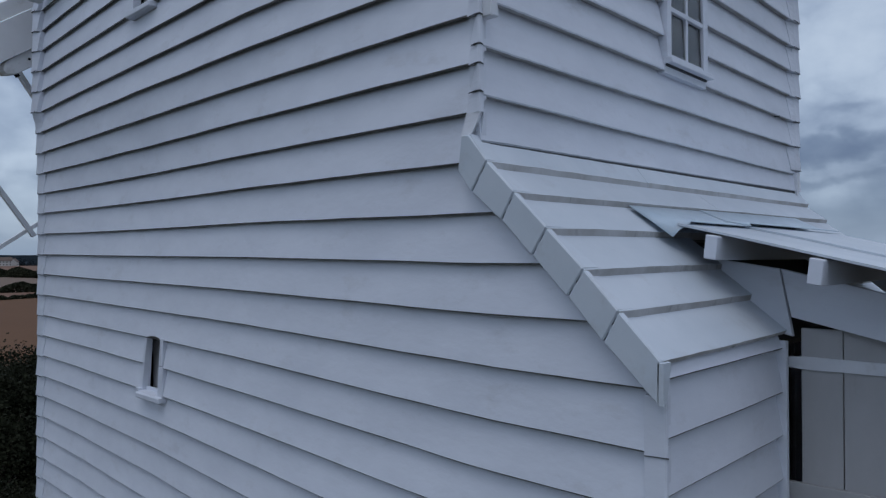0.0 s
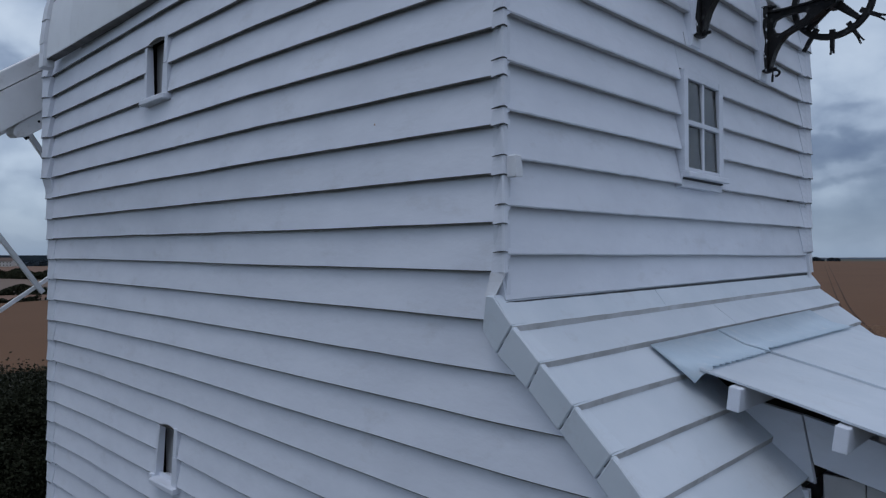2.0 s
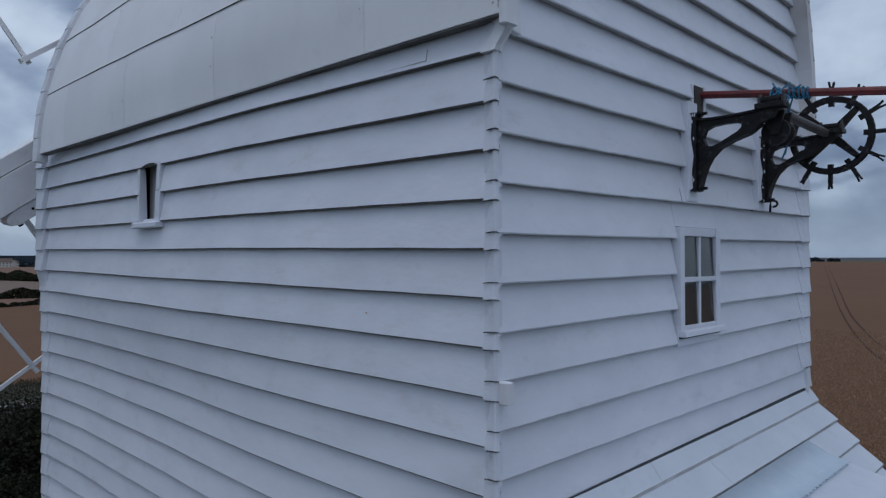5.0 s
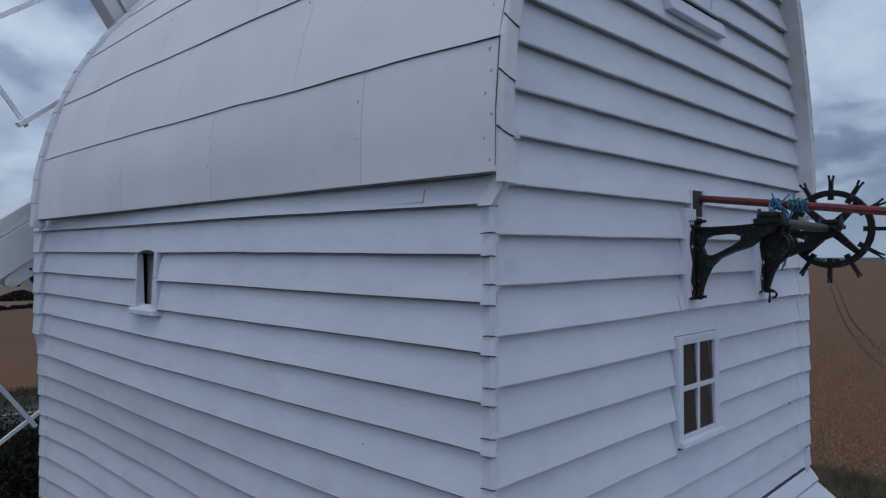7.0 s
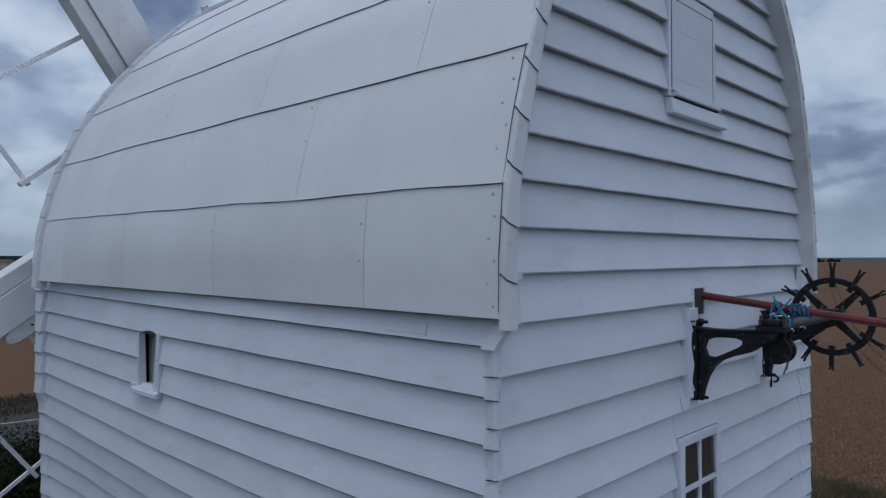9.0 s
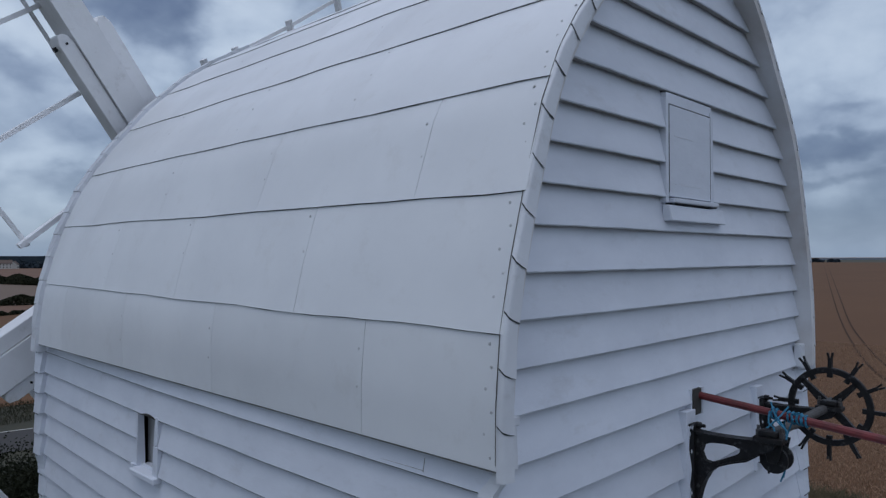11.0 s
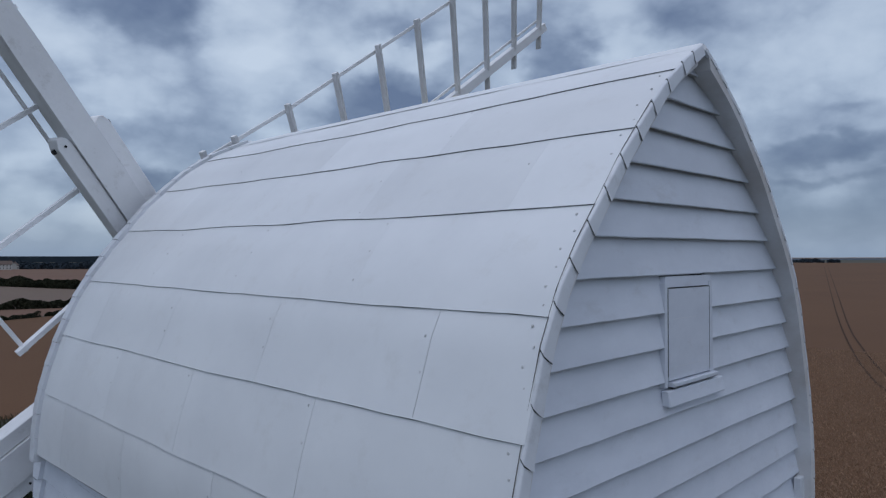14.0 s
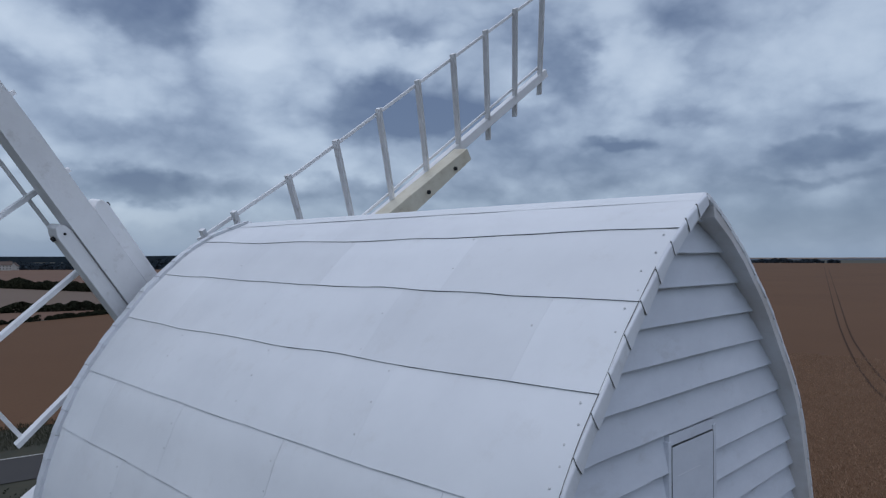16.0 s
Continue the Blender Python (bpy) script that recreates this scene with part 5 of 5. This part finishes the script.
# ---------------------------------------------------------------- what carries the body (out of sight)
part("main_post", box(1.35, 1.89, 2.15, 2.69, -ZB + 0.9, BOTTOM, 0.04), SAIL, windmill)
for ang in (45, 135, 225, 315):
    a = radians(ang)
    part("quarter_bar", tube([(1.62 + 3.0 * math.cos(a), 2.42 + 3.0 * math.sin(a), -ZB + 0.75), (1.62 + 0.3 * math.cos(a), 2.42 + 0.3 * math.sin(a), BOTTOM - 1.2)], 0.16, 6), SAIL, windmill)
for ang in (45, 135):
    a = radians(ang)
    d = Vector((math.cos(a), math.sin(a), 0)) * 3.3
    part("cross_tree", tube([Vector((1.62, 2.42, -ZB + 0.72)) - d, Vector((1.62, 2.42, -ZB + 0.72)) + d], 0.17, 6), SAIL, windmill)
for ang in (45, 135, 225, 315):
    a = radians(ang)
    x, y = 1.62 + 3.0 * math.cos(a), 2.42 + 3.0 * math.sin(a)
    part("pier", box(x - 0.35, x + 0.35, y - 0.35, y + 0.35, -ZB - 0.1, -ZB + 0.58), TILE, windmill)

# ---------------------------------------------------------------- land
S = 4800


def sheet(name, pts, z, mat, label, category):
    bm = bmesh.new()
    bm.faces.new([bm.verts.new((x, y, z)) for x, y in pts])
    ob = part(name, bm, mat, None, at=(0, 0, 0))
    return tagged(ob, label, category, kind="structure")


sheet("ground", [(-S, -S), (S, -S), (S, S), (-S, S)], 0.0, GRASS, "rough green and straw-coloured grass round the mill", "grass")
sheet("field_east", [(31.5, 3), (34.5, -60), (90, -600), (1650, -900), (1700, 250), (1640, 620), (700, 330), (200, 110), (120, 75), (36, 14)], 0.05, CROP, "wide brown field of ripe crop", "field")


def strip(name, pts, width, z, mat, label, category, kind="structure"):
    P = [Vector((x, y, 0)) for x, y in pts]
    fine = []
    for i in range(len(P) - 1):
        p0, p1, p2, p3 = P[max(i - 1, 0)], P[i], P[i + 1], P[min(i + 2, len(P) - 1)]
        for k in range(8):
            t = k / 8
            fine.append(0.5 * ((2 * p1) + (p2 - p0) * t + (2 * p0 - 5 * p1 + 4 * p2 - p3) * t * t + (3 * p1 - p0 - 3 * p2 + p3) * t ** 3))
    fine.append(P[-1])
    vs, fs = [], []
    for i, p in enumerate(fine):
        d = (fine[min(i + 1, len(fine) - 1)] - fine[max(i - 1, 0)]).normalized()
        n = Vector((-d.y, d.x, 0)) * width / 2
        vs += [(p + n).to_tuple(), (p - n).to_tuple()]
    for i in range(len(fine) - 1):
        fs.append((2 * i, 2 * i + 1, 2 * i + 3, 2 * i + 2))
    ob = raw(name, [(x, y, z) for x, y, _ in vs], fs, mat)
    return tagged(ob, label, category, kind=kind)


strip("wheel_track", [(1098.3, 300.3), (372.7, 99.5), (237.5, 62.1), (174.4, 44.6), (137.9, 34.4), (114.1, 27.6), (97.5, 22.7), (85.3, 19), (77, 16.3), (71.5, 14.4), (67.4, 12.7), (63.5, 11.1)], 0.22, 0.09, TRACK, "dark wheel track through the crop", "track")
strip("wheel_track", [(1101.2, 296.3), (374.2, 97.7), (238.8, 60.7), (175.4, 43.4), (138.8, 33.4), (115, 26.7), (98.5, 21.7), (86.3, 17.9), (76.5, 14.6), (69.9, 12.3)], 0.22, 0.09, TRACK, "dark wheel track through the crop", "track")

# land to the north: verge, lane, fields divided by hedges
sheet("field_north", [(-90, 85), (-60, 66), (14, 55), (60, 47), (110, 60), (120, 130), (75, 166), (54.6, 155.5), (34, 145), (-26, 114)], 0.05, CROP, "brown field of ripe crop beyond the lane", "field")
sheet("field_north_2", [(-40, 110), (34, 147), (55, 157.5), (76, 167), (42, 176), (-30, 199), (-90, 170)], 0.06, CROP_MID, "narrow reddish stubble field between hedges", "field")
sheet("field_north_3", [(-100, 230), (42, 180), (60, 174), (108, 158), (112, 185), (95, 257), (79, 331), (60, 430), (-120, 420)], 0.07, CROP_FAR, "pale brown stubble field between hedges", "field")
sheet("field_north_4", [(62, 432), (83, 334), (98, 260), (115, 188), (420, 330), (500, 640), (286, 802), (213, 876), (100, 950), (-60, 950)], 0.08, CROP_MID, "reddish brown field before the far woods", "field")
sheet("road", [(-60, 58), (11.2, 46.6), (40, 42), (120, 30), (118, 26), (38, 37.5), (8.5, 41.8), (-62, 53)], 0.04, ROAD, "narrow grey asphalt lane", "road")
strip("road_edge", [(-60, 58.1), (11.2, 46.75), (40, 42.15)], 0.16, 0.06, HOUSE_WALL, "pale edge line along the lane", "road line")


def leaves(count, size, sampler, seed, flat=0.6):
    """Many small bent leaf faces at sampled places."""
    r = np.random.RandomState(seed)
    c = np.array([sampler(r) for _ in range(count)])
    a = r.normal(size=(count, 3))
    a /= np.linalg.norm(a, axis=1)[:, None]
    b = r.normal(size=(count, 3))
    b -= (b * a).sum(1)[:, None] * a
    b /= np.linalg.norm(b, axis=1)[:, None]
    s = size * r.uniform(0.6, 1.4, size=(count, 1))
    v = np.stack([c - a * s, c + b * s * flat, c + a * s, c - b * s * flat], 1).reshape(-1, 3)
    f = np.arange(count * 4).reshape(-1, 4)
    return v.tolist(), f.tolist()


def bush_tree(x, y, height, spread, seed, count):
    r = random.Random(seed)
    e = thing("bush_tree", "dense dark green leafy tree beside the mill", "tree", "trees beside the mill", at=(x, y, 0))
    bm = tube([(0, 0, -0.1), (0.1, 0.05, height * 0.3), (0.0, 0.15, height * 0.62)], [0.16, 0.12, 0.05], 8)
    blobs = []
    for k in range(11):
        a, h = r.uniform(0, math.tau), r.uniform(0.12, 0.8) * height
        d = spread * r.uniform(0.35, 0.8) * (1.1 - 0.5 * h / height)
        tip = (math.cos(a) * d, math.sin(a) * d, h + 0.35)
        tube([(0.05, 0.05, h * 0.55), (tip[0] * 0.5, tip[1] * 0.5, h * 0.8), tip], [0.06, 0.04, 0.012], 6, bm)
        blobs.append((*tip, spread * r.uniform(0.38, 0.62)))
    for k in range(6):
        blobs.append((r.uniform(-0.5, 0.5) * spread, r.uniform(-0.5, 0.5) * spread, height - r.uniform(0.5, 1.4), r.uniform(0.45, 0.8)))
    part("trunk", bm, BARK, e, at=(0, 0, 0))

    def sample(q):
        bx, by, bz, br = blobs[q.randint(len(blobs))]
        v = q.normal(size=3)
        v /= np.linalg.norm(v)
        rad = br * q.uniform(0.5, 1.0) ** 0.5 * (1 + 0.35 * q.normal() * 0.5)
        return (bx + v[0] * rad, by + v[1] * rad, max(0.1, bz + v[2] * rad * 0.9))
    v, f = leaves(int(count * 2.8), 0.042, sample, seed)
    raw("crown", v, f, LEAF, e)
    return e


for i, (x, y, h, sp, n) in enumerate([(2.6, 17.2, 5.9, 1.9, 9000), (4.3, 18.6, 6.2, 2.0, 9000), (0.6, 19.0, 6.0, 2.0, 7000), (3.4, 21.5, 6.1, 2.2, 6000),
                                      (5.8, 21.6, 5.8, 2.2, 6000), (3.0, 14.0, 4.0, 1.7, 6000), (5.4, 15.6, 4.6, 1.8, 6000), (1.2, 14.5, 4.2, 1.7, 5000)]):
    bush_tree(x, y, h - 0.95, sp, 40 + i, n)


def hedge(pts, width, height, count, size, mat, label, seed, name="hedge"):
    """An uneven run of leafage along a line, with gaps and taller clumps."""
    P = np.array(pts, float)
    seg = np.linalg.norm(np.diff(P, axis=0), axis=1)
    cum = np.concatenate([[0], np.cumsum(seg)])

    def sample(q):
        while True:
            d = q.uniform(0, cum[-1])
            top = height * (0.62 + 0.55 * noise.noise((d / (height * 3.0), seed, 0.3)) + 0.30 * noise.noise((d / (height * 0.8), seed, 4.3)))
            if top > 0.2:
                break
        i = min(np.searchsorted(cum, d) - 1, len(seg) - 1) if d > 0 else 0
        p = P[i] + (P[i + 1] - P[i]) * (d - cum[i]) / seg[i]
        z = top * q.uniform(0, 1) ** 0.7
        w = width * math.sqrt(max(0.02, 1 - (z / (top + 0.01)) ** 2)) * q.uniform(-1, 1)
        dr = (P[i + 1] - P[i]) / seg[i]
        return (p[0] - dr[1] * w, p[1] + dr[0] * w, z)
    v, f = leaves(count, size, sample, seed, 0.8)
    return tagged(raw(name, v, f, mat), label, "hedge", kind="stuff")


hedge([(-26, 114), (34, 146), (42, 150)], 0.8, 1.5, 11000, 0.16, HEDGE, "low dark field hedge with gaps", 3)
hedge([(43.5, 150.5), (54.6, 156), (75, 166)], 0.8, 1.5, 11000, 0.16, HEDGE, "low dark field hedge with gaps", 4)
hedge([(-30, 201), (42, 178), (60, 172), (108, 156)], 1.4, 2.8, 30000, 0.24, HEDGE, "dark uneven field hedge", 5)
hedge([(60, 430), (80, 333), (95.6, 259), (112, 186)], 2.5, 3.6, 30000, 0.36, HEDGE, "dark uneven field hedge with small trees", 6)
hedge([(66, 432), (86, 334), (102, 262)], 4.0, 4.0, 12000, 0.42, HEDGE, "dark bushes behind a field hedge", 7)
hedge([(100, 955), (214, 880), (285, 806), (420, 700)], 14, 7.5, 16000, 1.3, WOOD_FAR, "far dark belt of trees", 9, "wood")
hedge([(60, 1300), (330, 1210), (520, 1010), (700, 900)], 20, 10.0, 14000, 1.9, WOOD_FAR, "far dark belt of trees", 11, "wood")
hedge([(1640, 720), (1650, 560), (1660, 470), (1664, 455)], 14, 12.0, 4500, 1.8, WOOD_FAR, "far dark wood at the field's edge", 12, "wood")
hedge([(1660, 448), (1668, 425)], 8, 8.0, 800, 1.5, WOOD_FAR, "far dark wood at the field's edge", 13, "wood")


def far_ridge(name, r0, a0, a1, h, seed, mat, label):
    """A low hazy rise far off."""
    vs, fs = [], []
    n = 60
    for i in range(n + 1):
        a = radians(a0 + (a1 - a0) * i / n)
        top = h * (0.75 + 0.25 * noise.noise((i * 0.12, seed, 0)) + 0.12 * noise.noise((i * 0.5, seed, 3)))
        vs += [(r0 * math.cos(a), r0 * math.sin(a), -5), (r0 * math.cos(a), r0 * math.sin(a), top), (r0 * 1.12 * math.cos(a), r0 * 1.12 * math.sin(a), -5)]
    for i in range(n):
        k = 3 * i
        fs += [(k, k + 3, k + 4, k + 1), (k + 1, k + 4, k + 5, k + 2)]
    return tagged(raw(name, vs, fs, mat), label, "hills", kind="structure")


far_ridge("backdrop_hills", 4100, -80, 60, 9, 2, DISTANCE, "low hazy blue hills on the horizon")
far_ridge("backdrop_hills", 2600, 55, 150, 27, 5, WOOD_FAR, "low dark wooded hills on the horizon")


def far_house(x, y, w, d, h, turn, label):
    e = thing("house", label, "house", "far houses", at=(x, y, 0))
    e.rotation_euler = (0, 0, radians(turn))
    O = (0, 0, 0)
    wall = part("wall", prism([(-d / 2, 0), (d / 2, 0), (d / 2, h), (0, h + d * 0.42), (-d / 2, h)], "x", -w / 2, w / 2), HOUSE_WALL, e, at=O)
    for sg in (-1, 1):
        part("roof", prism([(0, h + d * 0.42 + 0.05), (sg * (d / 2 + 0.4), h - 0.25), (sg * (d / 2 + 0.4), h + 0.05), (0, h + d * 0.42 + 0.4)], "x", -w / 2 - 0.4, w / 2 + 0.4), TILE, e, at=O)
    part("chimney", box(w * 0.3, w * 0.3 + 0.9, -0.45, 0.45, h + d * 0.25, h + d * 0.42 + 1.3), TILE, e, at=O)
    for k in range(4):
        for z in (1.0, 3.6):
            part("window", box(-w / 2 + (k + 0.5) * w / 4 - 0.5, -w / 2 + (k + 0.5) * w / 4 + 0.5, -d / 2 - 0.06, -d / 2 + 0.02, z, z + 1.2), INSIDE, e, at=O)
    return e


far_house(208, 836, 12, 8, 5.6, -14, "white rendered house with a brown tiled roof among trees")
far_house(219, 846, 8, 7, 4.6, 62, "small white rendered house with a brown roof among trees")


# rough grass and crop standing along the field's edge
def tufts(name, count, region, hmin, hmax, mat, label, category, seed, wide=0.008):
    r = np.random.RandomState(seed)
    vs, fs = [], []
    for i in range(count):
        x, y = region(r)
        h = r.uniform(hmin, hmax)
        a = r.uniform(0, math.tau)
        w = wide * (1 + r.rand())
        lx, ly = r.normal(size=2) * h * 0.3
        k = len(vs)
        vs += [(x - w * math.cos(a), y - w * math.sin(a), 0), (x + w * math.cos(a), y + w * math.sin(a), 0), (x + lx * 0.4 + w, y + ly * 0.4, h * 0.6), (x + lx, y + ly, h)]
        fs += [(k, k + 1, k + 2), (k, k + 2, k + 3)]
    return tagged(raw(name, vs, fs, mat), label, category, kind="stuff")


tufts("verge_grass", 40000, lambda r: (22 + 9.8 * r.rand(), -8 + 22 * r.rand()), 0.2, 0.7, BLADE, "tall rough grass along the field's edge", "grass", 3)
tufts("standing_crop", 130000, lambda r: (31.5 + 62 * r.rand() ** 1.8, -8 + 36 * r.rand()), 0.1, 0.28, EAR, "standing ripe crop at the field's edge", "crop", 4, 0.020)
tufts("lane_grass", 9000, lambda r: (2 + 20 * r.rand(), 49 + 7 * r.rand()), 0.1, 0.35, BANK, "tall rough grass beside the lane", "grass", 5)
tufts("bank_grass", 9000, lambda r: (-2 + 16 * r.rand(), 24 + 9 * r.rand()), 0.1, 0.35, BANK, "tall rough grass beside the lane", "grass", 6)
